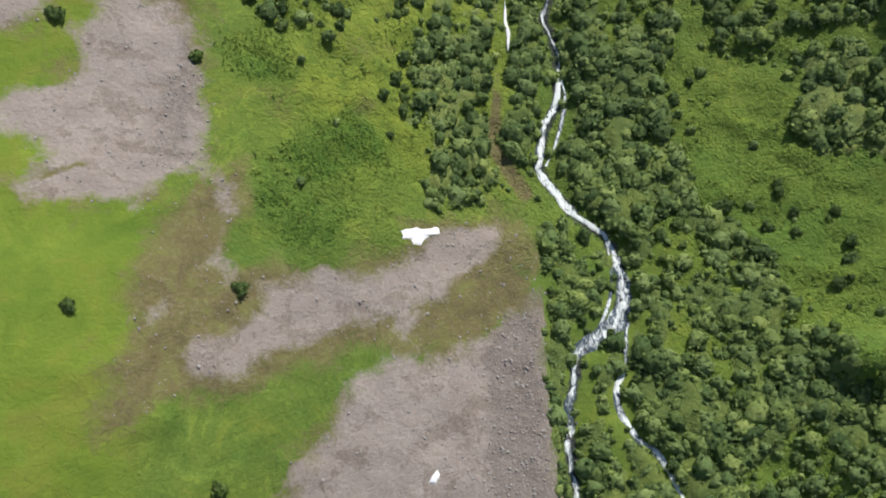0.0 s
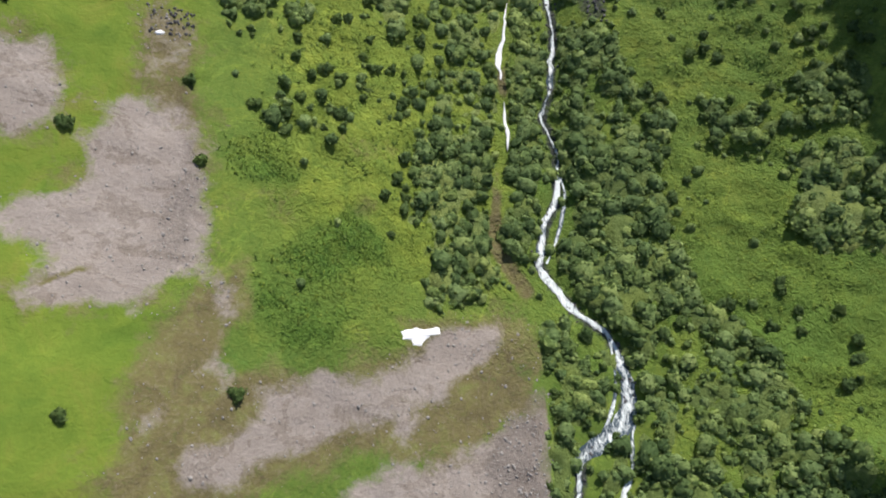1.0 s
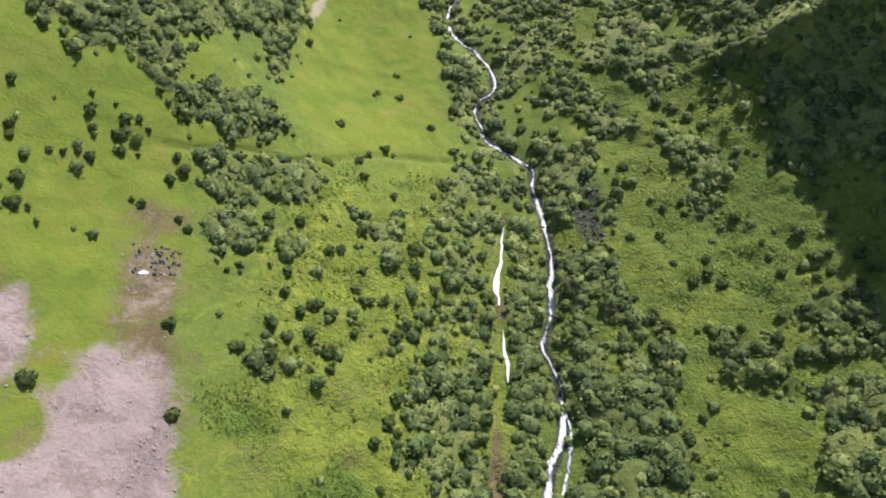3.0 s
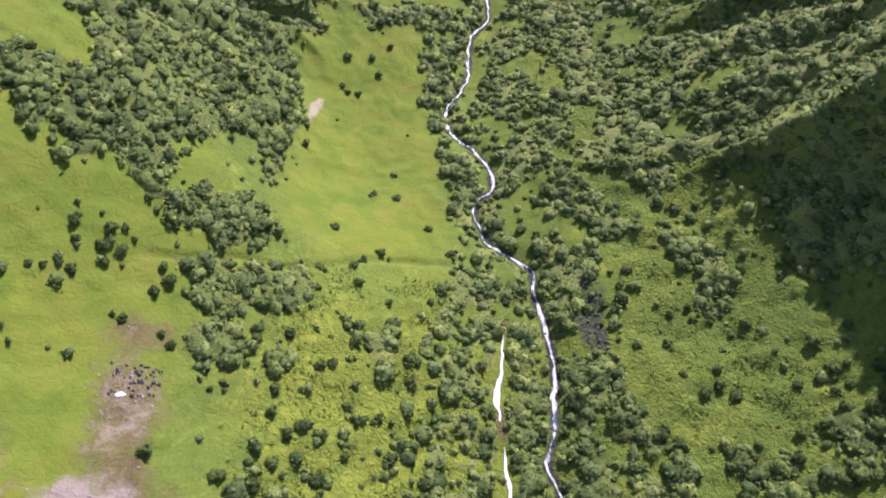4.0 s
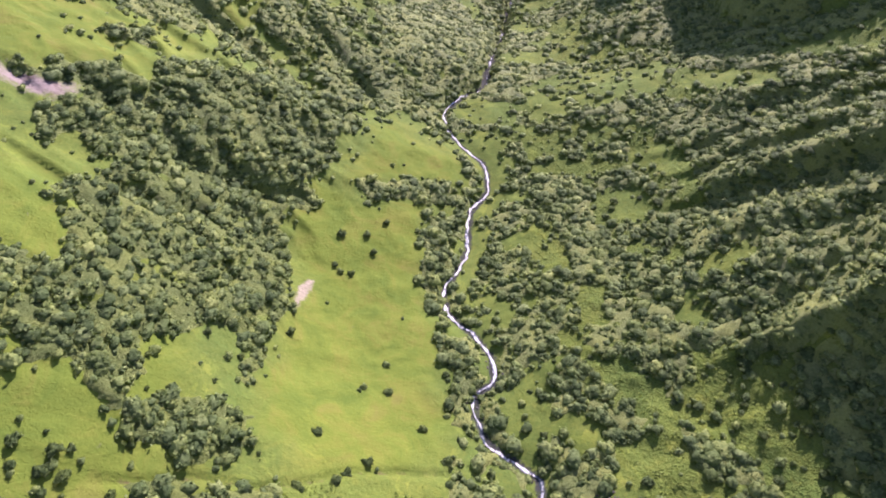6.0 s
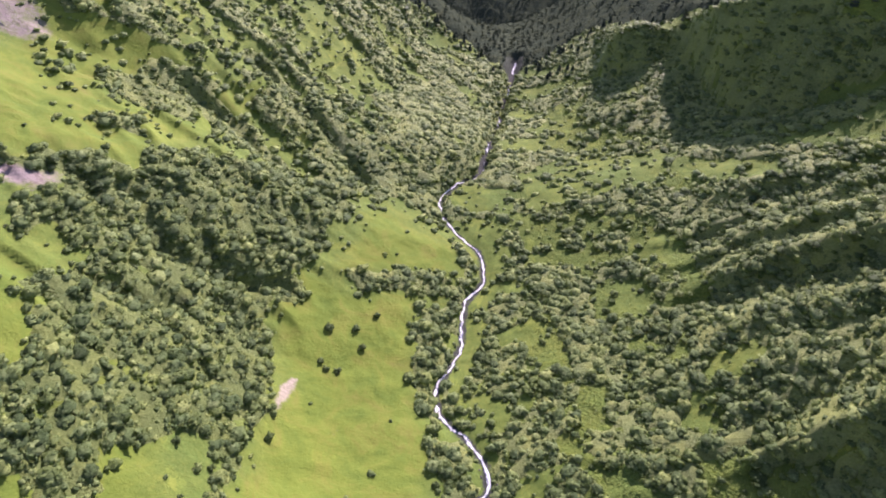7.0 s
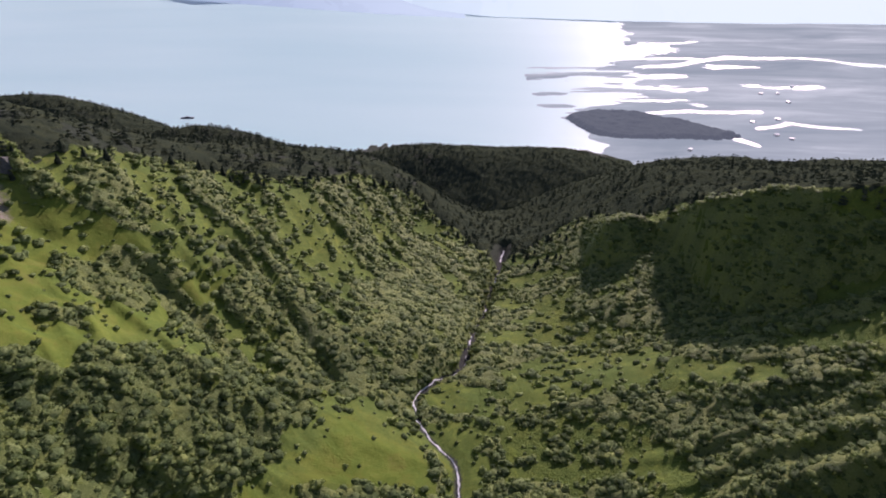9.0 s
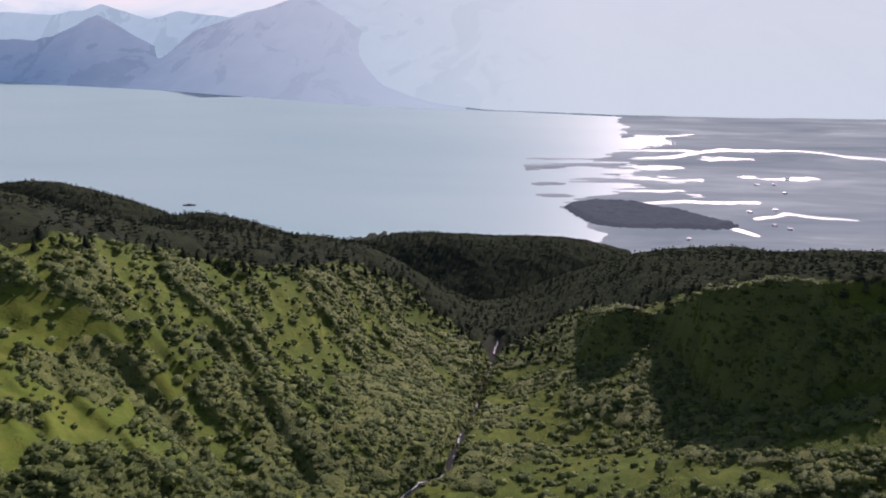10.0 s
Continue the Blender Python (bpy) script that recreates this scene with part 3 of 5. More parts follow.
HERB = leaf_material("tall_herbs", (0.100, 0.170, 0.028), (0.180, 0.265, 0.045), (0.265, 0.345, 0.070), "tone", 0.30, 0.3, 0.2, 0.08)
LUSH_HERB = leaf_material("lush_herbs", (0.050, 0.105, 0.020), (0.110, 0.205, 0.036), (0.220, 0.330, 0.060), "tone", 0.30, 0.3, 0.2, 0.08)
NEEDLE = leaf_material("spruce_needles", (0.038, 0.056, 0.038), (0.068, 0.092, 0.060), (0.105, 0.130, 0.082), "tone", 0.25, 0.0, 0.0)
# needle tones cut by a third, painting the shade between the spruces
UNDER = leaf_material("shaded_spruce_canopy", (0.026, 0.040, 0.026), (0.044, 0.062, 0.040), (0.068, 0.088, 0.054), "tone", 0.12, 0.0, 0.0)
BARK = plain("grey_bark", (0.09, 0.075, 0.06), (0.20, 0.18, 0.15), 0.3)
STONE = plain("grey_stone", (0.20, 0.185, 0.17), (0.44, 0.41, 0.38), 0.5)
PALE_ROCK = plain("layered_grey_rock", (0.070, 0.078, 0.072), (0.20, 0.21, 0.185), 1.4, 0.85, 0.4)
DARK_ROCK = plain("dark_wet_rock", (0.045, 0.043, 0.045), (0.15, 0.145, 0.145), 1.2, 0.7, 0.3)
SNOW = plain("old_snow", (0.74, 0.76, 0.80), (0.90, 0.90, 0.90), 0.8, 0.6, 0.08)
WATER = stream_material()
LAKE = lake_material()


# ---- mesh helpers ----
def build_mesh(name, verts, faces, mats, index=None, tone=None, flat=True, soft=None):
    """A mesh from arrays; all faces have the same number of corners."""
    me = bpy.data.meshes.new(name)
    verts, faces = np.asarray(verts, np.float32), np.asarray(faces, np.int32)
    k = faces.shape[1]
    me.vertices.add(len(verts))
    me.vertices.foreach_set("co", verts.ravel())
    me.loops.add(faces.size)
    me.loops.foreach_set("vertex_index", faces.ravel())
    me.polygons.add(len(faces))
    me.polygons.foreach_set("loop_start", np.arange(0, faces.size, k, dtype=np.int32))
    if index is not None:
        me.polygons.foreach_set("material_index", np.asarray(index, np.int32))
    me.polygons.foreach_set("use_smooth", np.full(len(faces), not flat) if soft is None else soft)
    for m in mats:
        me.materials.append(m)
    if tone is not None:
        put(me, "tone", tone)
    me.update(calc_edges=True)
    me.validate()
    return me


def put(me, name, values):
    a = me.attributes.new(name, "FLOAT", "POINT")
    a.data.foreach_set("value", np.asarray(values, np.float32))


def part(name, mesh, parent, label=""):
    ob = new(name, mesh)
    ob.parent = parent
    if label:
        ob["label"] = label
    return ob


def graded(lo, a, b, hi, step, grow):
    """Coordinates with even steps from a to b, growing outwards to lo and hi."""
    mid = list(np.arange(a, b + 1e-6, step))
    for end, sign in ((lo, -1), (hi, 1)):
        s, v = step, (mid[0] if sign < 0 else mid[-1])
        while sign * (end - v) > 0:
            s *= grow
            v += sign * s
            mid = [v] + mid if sign < 0 else mid + [v]
    return np.array(mid)


# ---- the ground: one sheet from behind the first view to under the lake ----
def ground():
    xs = graded(-1900, -105, 130, 1900, 1.1, 1.05)
    ys = graded(-420, -50, 300, 1500, 1.15, 1.018)
    gx, gy = np.meshgrid(xs, ys)
    gz = height(gx, gy)
    nx, ny = len(xs), len(ys)
    i = (np.arange(ny - 1)[:, None] * nx + np.arange(nx - 1)[None, :]).ravel()
    faces = np.stack([i, i + 1, i + 1 + nx, i + nx], 1)
    x, y = gx.ravel(), gy.ravel()
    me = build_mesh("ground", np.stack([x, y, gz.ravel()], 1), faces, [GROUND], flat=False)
    gully, _ = line_distance(x, y, GULLY)
    brook, _ = line_distance(x, y, STREAM)
    gorge, _ = line_distance(x, y, GORGE)
    put(me, "gravel", gravel_cover(x, y))
    put(me, "soil", np.maximum(np.maximum(0.8 * area(x, y, SOIL, 6, 8, 42) * (1 - past_edge(x, y)), np.maximum(0.85 * smooth(2.2, 0.7, gully) * smooth(0.40, 0.56, fbm(x, y, 11, 133, 2)), 0.9 * smooth(3.4, 1.0, gully) * smooth(60, 52, y))), area(x, y, GRAVEL["e"], 7, 5, 45)))
    fringe = np.zeros(x.size)
    for k, line in enumerate(BROWN):
        fringe = np.maximum(fringe, 0.42 * area(x, y, line, 5, 6, 163 + k))
    for k, name in enumerate("abcde"):
        fringe = np.maximum(fringe, 0.85 * area(x, y, GRAVEL[name], 11, 12, 141 + k))
    soil = np.array([v.value for v in me.attributes["soil"].data])
    me.attributes["soil"].data.foreach_set("value", np.maximum(soil, fringe * (1 - past_edge(x, y))).astype(np.float32))
    rill, _ = line_distance(x, y, RILL)
    d, _ = line_distance(x, y, RUNNEL)
    d = np.minimum(d, rill + 0.9)
    soil = np.array([v.value for v in me.attributes["soil"].data])
    me.attributes["soil"].data.foreach_set("value", np.maximum(soil, 0.8 * smooth(1.8, 0.4, d)).astype(np.float32))
    put(me, "rubble", np.maximum(area(x, y, ROCKS, 4, 5, 46) * (1 - past_edge(x, y)), np.maximum(0.4 * area(x, y, TALUS, 2, 3, 173), 0.7 * area(x, y, EDGE_ROCKS, 2.5, 4, 175))))
    # herb beds, and a plain darker green over the grass right of the stream
    lush = np.maximum(0.45 * area(x, y, LUSH, 6, 8, 43), 0.4 * smooth(26, 45, x - 32) * smooth(75, 40, y))
    for k, line in enumerate(LUSH_BEDS):
        lush = np.maximum(lush, area(x, y, line, 2.5, 4, 143 + k))
    put(me, "lush", lush)
    u = x - np.interp(y, AXIS_Y, AXIS_X)
    rough = np.maximum(smooth(15, 40, u), smooth(-80, -62, u) * smooth(150, 110, y) * smooth(8, 22, y))
    for name in OPEN:
        rough = rough * (1 - 0.8 * area(x, y, OPEN[name], 4, 4, 48))
    dry = np.zeros(x.size)
    for name in ("meadow", "upper meadow"):
        dry = np.maximum(dry, area(x, y, OPEN[name], 6, 5, 49))
    dry = np.maximum(dry, 0.9 * area(x, y, OPEN["shelf"], 8, 5, 50))
    put(me, "dry", np.maximum(dry, 0.2 * smooth(-72, -60, u) * smooth(-20, -35, u) * smooth(25, 50, y) * smooth(160, 140, y) + 0.9 * smooth(-84, -96, u) * smooth(240, 200, y)))
    put(me, "bright_grass", 0.38 * smooth(-82, -55, u) * smooth(-4, -20, u) * smooth(26, 46, y) * smooth(165, 85, y))
    put(me, "lumpy", rough * (1 - gravel_cover(x, y)))
    put(me, "rock", np.maximum(np.maximum(0.9 * smooth(3.4, 1.4, gorge), 0.7 * smooth(2.1, 1.2, brook)), 0.58 * area(x, y, TALUS, 2, 3, 173)))
    put(me, "pale", area(x, y, SCAR, 1.5, 1.0, 44))
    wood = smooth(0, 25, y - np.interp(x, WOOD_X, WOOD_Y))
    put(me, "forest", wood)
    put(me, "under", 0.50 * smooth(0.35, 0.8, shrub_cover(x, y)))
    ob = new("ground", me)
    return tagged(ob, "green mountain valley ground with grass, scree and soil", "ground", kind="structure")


ground()


# ---- water ----
def ribbon(name, line, width, lift, mat, step=1.0, seed=1, across=5, taper=None):
    """A strip of water that lies along a line on the ground."""
    pts = np.array(line, float)
    s = np.concatenate([[0], np.cumsum(np.hypot(*np.diff(pts, axis=0).T))])
    q = np.arange(0, s[-1], step)
    xy = along(q, s, pts)
    tangent = np.gradient(xy, axis=0)
    tangent /= np.linalg.norm(tangent, axis=1)[:, None]
    side = np.stack([tangent[:, 1], -tangent[:, 0]], 1)
    w = width * (0.25 + 1.4 * fbm(q, q * 0, 9, seed, 4))
    if taper:
        w = w * np.interp(xy[:, 1], *taper)
    wob = (fbm(q, q * 0 + 40, 5, seed + 3, 2) - 0.5) * width * 0.8
    verts, nq = [], len(q)
    bed = height(xy[:, 0], xy[:, 1])
    for k in range(across):
        f = (k / (across - 1) - 0.5)
        jag = 0.35 * width * (fbm(q, q * 0 + 9 * k, 2.0, seed + 11, 2) - 0.5) if k in (0, across - 1) else 0
        p = xy + side * (f * w + wob + jag)[:, None]
        verts.append(np.stack([p[:, 0], p[:, 1], np.maximum(height(p[:, 0], p[:, 1]), bed) + lift * (1 if k in (0, across - 1) else 1.8)], 1))
    verts = np.stack(verts, 1).reshape(-1, 3)
    i = (np.arange(nq - 1)[:, None] * across + np.arange(across - 1)[None, :]).ravel()
    me = build_mesh(name, verts, np.stack([i, i + 1, i + 1 + across, i + across], 1), [mat], flat=False)
    put(me, "middle", np.tile(1 - np.abs(np.linspace(-1, 1, across)), nq))
    return me


tagged(new("stream", ribbon("stream", STREAM, 2.5, 0.12, WATER, 0.6, 3, 7, ((-60, -12, -2, 8, 20, 42, 50, 58, 150, 330, 358, 372, 440), (0.9, 0.8, 1.5, 1.0, 0.8, 0.9, 1.2, 0.66, 0.42, 0.34, 0.28, 0.14, 0.08)))), "white tumbling mountain stream in a rocky bed", "stream", kind="structure")
for line, wide, seed in (([(33.5, 71), (34.2, 65), (33.6, 58), (31.6, 50), (28.2, 42)], 1.0, 14), ([(43, 21.5), (43.2, 14), (42.6, 7), (39, -2)], 0.9, 16)):
    tagged(new("side_stream", ribbon("side_stream", line, wide, 0.10, WATER, 0.6, seed)), "white strand of the stream round a gravel bar", "stream", kind="structure")
tagged(new("side_stream", ribbon("side_stream", BRANCH, 1.4, 0.10, WATER, 0.7, 8)), "thin white side arm of the stream", "stream", kind="structure")


def lake():
    xs, ys = np.linspace(-4200, 4200, 60), np.linspace(700, 4950, 60)
    gx, gy = np.meshgrid(xs, ys)
    i = (np.arange(59)[:, None] * 60 + np.arange(59)[None, :]).ravel()
    me = build_mesh("lake", np.stack([gx.ravel(), gy.ravel(), np.full(gx.size, LAKE_Z)], 1), np.stack([i, i + 1, i + 61, i + 60], 1), [LAKE], flat=False)
    tagged(new("lake", me), "pale turquoise lake under bright haze", "lake", kind="structure")


lake()


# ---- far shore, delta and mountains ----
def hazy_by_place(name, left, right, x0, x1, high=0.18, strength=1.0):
    """Far slopes with the haze of bright air painted in as emission, brighter towards the sun's side and higher up."""
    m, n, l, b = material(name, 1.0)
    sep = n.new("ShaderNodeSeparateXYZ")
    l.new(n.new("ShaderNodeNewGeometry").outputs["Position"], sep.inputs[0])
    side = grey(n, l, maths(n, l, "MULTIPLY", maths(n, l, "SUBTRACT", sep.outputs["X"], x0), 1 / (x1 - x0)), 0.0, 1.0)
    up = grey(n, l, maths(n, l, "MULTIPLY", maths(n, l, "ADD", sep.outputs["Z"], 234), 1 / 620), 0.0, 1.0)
    # noise darkens this glow to draw shaded relief and gullies
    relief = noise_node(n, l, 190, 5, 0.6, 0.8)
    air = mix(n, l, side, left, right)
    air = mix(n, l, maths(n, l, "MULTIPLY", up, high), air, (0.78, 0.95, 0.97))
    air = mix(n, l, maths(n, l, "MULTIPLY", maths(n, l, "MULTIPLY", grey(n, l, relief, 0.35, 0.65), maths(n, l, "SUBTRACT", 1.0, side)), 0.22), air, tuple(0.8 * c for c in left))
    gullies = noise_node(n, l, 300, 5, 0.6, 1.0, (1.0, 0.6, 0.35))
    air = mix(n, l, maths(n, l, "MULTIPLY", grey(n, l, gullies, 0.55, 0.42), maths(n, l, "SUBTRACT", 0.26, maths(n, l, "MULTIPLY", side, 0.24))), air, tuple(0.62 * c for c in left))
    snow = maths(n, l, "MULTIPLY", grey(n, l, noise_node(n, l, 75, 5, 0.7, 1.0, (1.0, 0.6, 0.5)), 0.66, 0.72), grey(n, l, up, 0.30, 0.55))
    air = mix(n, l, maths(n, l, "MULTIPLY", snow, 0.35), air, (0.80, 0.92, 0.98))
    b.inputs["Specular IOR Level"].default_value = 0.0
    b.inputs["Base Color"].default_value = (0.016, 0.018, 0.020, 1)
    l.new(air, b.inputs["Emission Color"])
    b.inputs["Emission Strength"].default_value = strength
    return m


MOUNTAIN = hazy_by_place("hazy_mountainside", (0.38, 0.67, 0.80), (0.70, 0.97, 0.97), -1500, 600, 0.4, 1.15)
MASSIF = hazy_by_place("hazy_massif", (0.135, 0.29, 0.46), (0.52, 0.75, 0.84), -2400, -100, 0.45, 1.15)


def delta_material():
    """Flat wet land: mud banks and meadows in long bands, with the bright air painted over them as emission."""
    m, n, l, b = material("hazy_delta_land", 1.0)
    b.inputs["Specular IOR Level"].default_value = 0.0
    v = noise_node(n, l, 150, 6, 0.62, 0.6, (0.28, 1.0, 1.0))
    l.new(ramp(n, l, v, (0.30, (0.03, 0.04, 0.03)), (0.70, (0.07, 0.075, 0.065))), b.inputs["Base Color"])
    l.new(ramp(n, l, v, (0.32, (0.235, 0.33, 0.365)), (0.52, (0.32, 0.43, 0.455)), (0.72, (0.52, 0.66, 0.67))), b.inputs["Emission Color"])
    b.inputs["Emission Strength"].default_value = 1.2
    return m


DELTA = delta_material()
# the spit's trees carry a bluish glow as painted haze
SHORE_WOOD = hazy_material("hazy_shore_woods", (0.05, 0.065, 0.06), (0.30, 0.40, 0.48), 0.34, 30)


def mountains():
    xs, ys = np.linspace(-4200, 4200, 260), np.linspace(2800, 4940, 110)
    gx, gy = np.meshgrid(xs, ys)
    x, y = gx.ravel(), gy.ravel()
    shore = np.interp(x, (-4200, -2600, -1700, -1350, -900, -300, 200, 900, 4200), (4600, 4500, 4300, 4000, 3850, 3480, 3120, 2980, 2960))
    shore = shore + 90 * (fbm(x, y * 0, 300, 5, 3) - 0.5)
    top = np.interp(x, (-4200, -2700, -2350, -2050, -1850, -1500, -1150, -700, 0, 1200, 4200), (390, 360, 430, 340, 410, 360, 450, 520, 480, 520, 520))
    rise = np.clip((y - shore) / np.clip(4900 - shore, 100, 1050), 0, 1) ** 0.85
    z = LAKE_Z - 6 + (top * rise) * (0.87 + 0.26 * fbm(x + 0.3 * y, y, 420, 6, 5)) + np.where(y > shore, 4, 0)
    n = len(xs)
    i = (np.arange(len(ys) - 1)[:, None] * n + np.arange(n - 1)[None, :]).ravel()
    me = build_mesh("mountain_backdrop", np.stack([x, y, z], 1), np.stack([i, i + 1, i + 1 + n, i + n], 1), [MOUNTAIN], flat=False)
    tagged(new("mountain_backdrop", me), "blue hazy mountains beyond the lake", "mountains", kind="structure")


mountains()


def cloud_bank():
    """Bright broken cloud low behind the mountains; its daylight is painted on as emission."""
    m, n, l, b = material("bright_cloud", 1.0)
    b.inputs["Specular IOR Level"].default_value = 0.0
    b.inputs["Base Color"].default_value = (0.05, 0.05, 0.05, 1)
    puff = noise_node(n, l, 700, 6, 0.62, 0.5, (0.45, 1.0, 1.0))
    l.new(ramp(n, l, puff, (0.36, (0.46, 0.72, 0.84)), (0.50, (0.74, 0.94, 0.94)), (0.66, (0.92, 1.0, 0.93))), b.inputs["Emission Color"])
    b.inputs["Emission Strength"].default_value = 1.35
    xs, zs = np.linspace(-4600, 4600, 90), np.linspace(-240, 350, 24)
    gx, gz = np.meshgrid(xs, zs)
    gy = 4975 + 40 * (fbm(gx, gz, 500, 83, 3) - 0.5)
    i = (np.arange(23)[:, None] * 90 + np.arange(89)[None, :]).ravel()
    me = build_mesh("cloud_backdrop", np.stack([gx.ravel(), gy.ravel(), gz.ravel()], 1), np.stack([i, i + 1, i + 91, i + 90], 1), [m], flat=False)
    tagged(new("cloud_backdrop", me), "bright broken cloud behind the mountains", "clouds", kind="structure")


cloud_bank()


def massifs():
    """Two steep mountains that stand before the rest, down to the shore."""
    xs = np.linspace(-4200, 60, 240)
    crest = np.interp(xs, (-4200, -3300, -2715, -2400, -2243, -1804, -1606, -1200, -859, -645, -333, -60, 60), (150, 240, 195, 300, 371, 140, 271, 395, 490, 371, 170, 10, 0))
    crest = crest + 40 * (fbm(xs, xs * 0, 160, 61, 4) - 0.5) * smooth(0, 120, crest)
    shore = np.interp(xs, (-4200, -2704, -1541, -900, -259, 60), (4270, 4112, 3745, 3455, 3150, 3040))
    rows = 40
    v = np.linspace(0, 1.25, rows)[:, None]
    x = np.broadcast_to(xs, (rows, xs.size))
    y = shore + (710 + 0.4 * (3850 - shore)) * v
    rise = np.where(v < 1, v ** 1.25, 1 - 1.2 * (v - 1))
    z = LAKE_Z - 4 + 5 * np.minimum(v * 20, 1) + crest * rise * (1 + 0.5 * (fbm(x + 0.5 * y, y * 0.4, 240, 63, 5) - 0.5) * np.clip(1 - v, 0, 1))
    n = xs.size
    i = (np.arange(rows - 1)[:, None] * n + np.arange(n - 1)[None, :]).ravel()
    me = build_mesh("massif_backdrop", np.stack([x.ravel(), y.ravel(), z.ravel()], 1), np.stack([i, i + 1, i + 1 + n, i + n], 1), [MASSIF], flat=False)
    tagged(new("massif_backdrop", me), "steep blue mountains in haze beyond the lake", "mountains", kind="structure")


massifs()
CHANNELS = [
    [(430, 2030), (626, 2097), (860, 2253), (1127, 2234), (1290, 2150), (2200, 2150), (3200, 2200)],
    [(250, 1705), (409, 1696), (608, 1701), (690, 1755)],
    [(330, 1560), (437, 1595), (543, 1620), (690, 1593)],
    [(535, 1460), (568, 1417), (590, 1380)],
    [(640, 2520), (760, 2500), (840, 2540)],
    [(860, 1860), (930, 1850)],
    [(470, 1860), (560, 1840), (640, 1850)],
    [(640, 1480), (720, 1500), (840, 1470)],
]
BAY = [(480, 2300), (525, 2390), (640, 2500), (740, 2520), (716, 2351), (600, 2260), (529, 2240)]


def delta():
    xs, ys = np.concatenate([np.linspace(110, 1300, 210), np.linspace(1325, 3200, 50)]), np.linspace(1180, 3100, 230)
    gx, gy = np.meshgrid(xs, ys)
    x, y = gx.ravel(), gy.ravel()
    shore = np.interp(y, (1180, 1300, 1420, 1480, 1562, 1600, 1680, 1750, 1945, 2000, 2300, 2600, 3100), (240, 270, 300, 290, 280, 460, 430, 400, 400, 480, 520, 620, 700))
    flats = smooth(1560, 1620, y) * smooth(2200, 2000, y)
    land = (x - shore) / (40 + 60 * flats) + (3.5 + 6 * flats) * (fbm(x * 0.35, y, 90, 8, 4) - 0.5)
    z = np.clip(land, -2, 2.5)
    for k, line in enumerate(CHANNELS):
        winding = 70 * (fbm(x, y * 0, 240, 12 + k, 3) - 0.5) + 34 * (fbm(x, y * 0, 70, 32 + k, 3) - 0.5)
        d, _ = line_distance(x, y + winding, line)
        wide = (17 if k == 0 else 9) * (0.25 + 1.5 * fbm(x, y * 0.5, 95, 52 + k, 3))
        z = np.minimum(z, (d - wide) / 5)
        d, _ = line_distance(x, y + 1.6 * winding + 22 * value_noise(x, y, 120, 72 + k), line)
        z = np.minimum(z, (d - 0.35 * wide) / 5)
    pools = smooth(0.60, 0.65, fbm(x * 0.3, y, 60, 19, 4)) * smooth(1560, 1640, y) * smooth(2500, 2250, y) * smooth(1250, 700, x)
    z = z - 4 * pools
    z = np.minimum(z, 2 - 4 * area(x, y, BAY, 14, 40, 77))
    bars = smooth(0.56, 0.62, fbm(x * 0.25, y, 55, 79, 4)) * smooth(1600, 1650, y) * smooth(2150, 2050, y) * smooth(130, 260, x)
    z = np.maximum(z, 2.2 * bars - 1.4)
    n = len(xs)
    i = (np.arange(len(ys) - 1)[:, None] * n + np.arange(n - 1)[None, :]).ravel()
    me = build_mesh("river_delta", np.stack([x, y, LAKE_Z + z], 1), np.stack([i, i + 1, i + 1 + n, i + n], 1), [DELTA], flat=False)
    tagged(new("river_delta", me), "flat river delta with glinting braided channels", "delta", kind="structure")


delta()


def spit():
    """A low wooded point that reaches into the lake."""
    outline = [(258, 1547), (290, 1585), (330, 1600), (422, 1586), (508, 1509), (578, 1424), (529, 1396), (433, 1402), (346, 1402), (305, 1423), (281, 1474)]
    xs, ys = np.linspace(230, 640, 110), np.linspace(1290, 1620, 90)
    gx, gy = np.meshgrid(xs, ys)
    x, y = gx.ravel(), gy.ravel()
    z = LAKE_Z - 3 + area(x, y, outline, 9, 8, 33) * (9 + 7 * fbm(x, y, 14, 34, 3))
    i = (np.arange(89)[:, None] * 110 + np.arange(109)[None, :]).ravel()
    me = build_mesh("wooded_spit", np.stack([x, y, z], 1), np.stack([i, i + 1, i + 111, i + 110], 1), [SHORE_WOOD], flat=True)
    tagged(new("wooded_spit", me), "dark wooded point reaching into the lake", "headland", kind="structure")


spit()


# ---- plants ----
def cards(rng, centre, normal, size):
    """One small bent leaf clump, a quad, at each centre."""
    normal = normal / np.linalg.norm(normal, axis=1)[:, None]
    a = np.cross(normal, rng.normal(size=normal.shape))
    a /= np.linalg.norm(a, axis=1)[:, None]
    b = np.cross(normal, a)
    s = size[:, None]
    c = rng.uniform(0.55, 1.0, (len(centre), 1))
    lift = normal * s * rng.uniform(-0.3, 0.3, (len(centre), 1))
    v = np.stack([centre - a * s, centre - b * s * c + lift, centre + a * s, centre + b * s * c + lift], 1).reshape(-1, 3)
    return v, np.arange(len(v)).reshape(-1, 4)


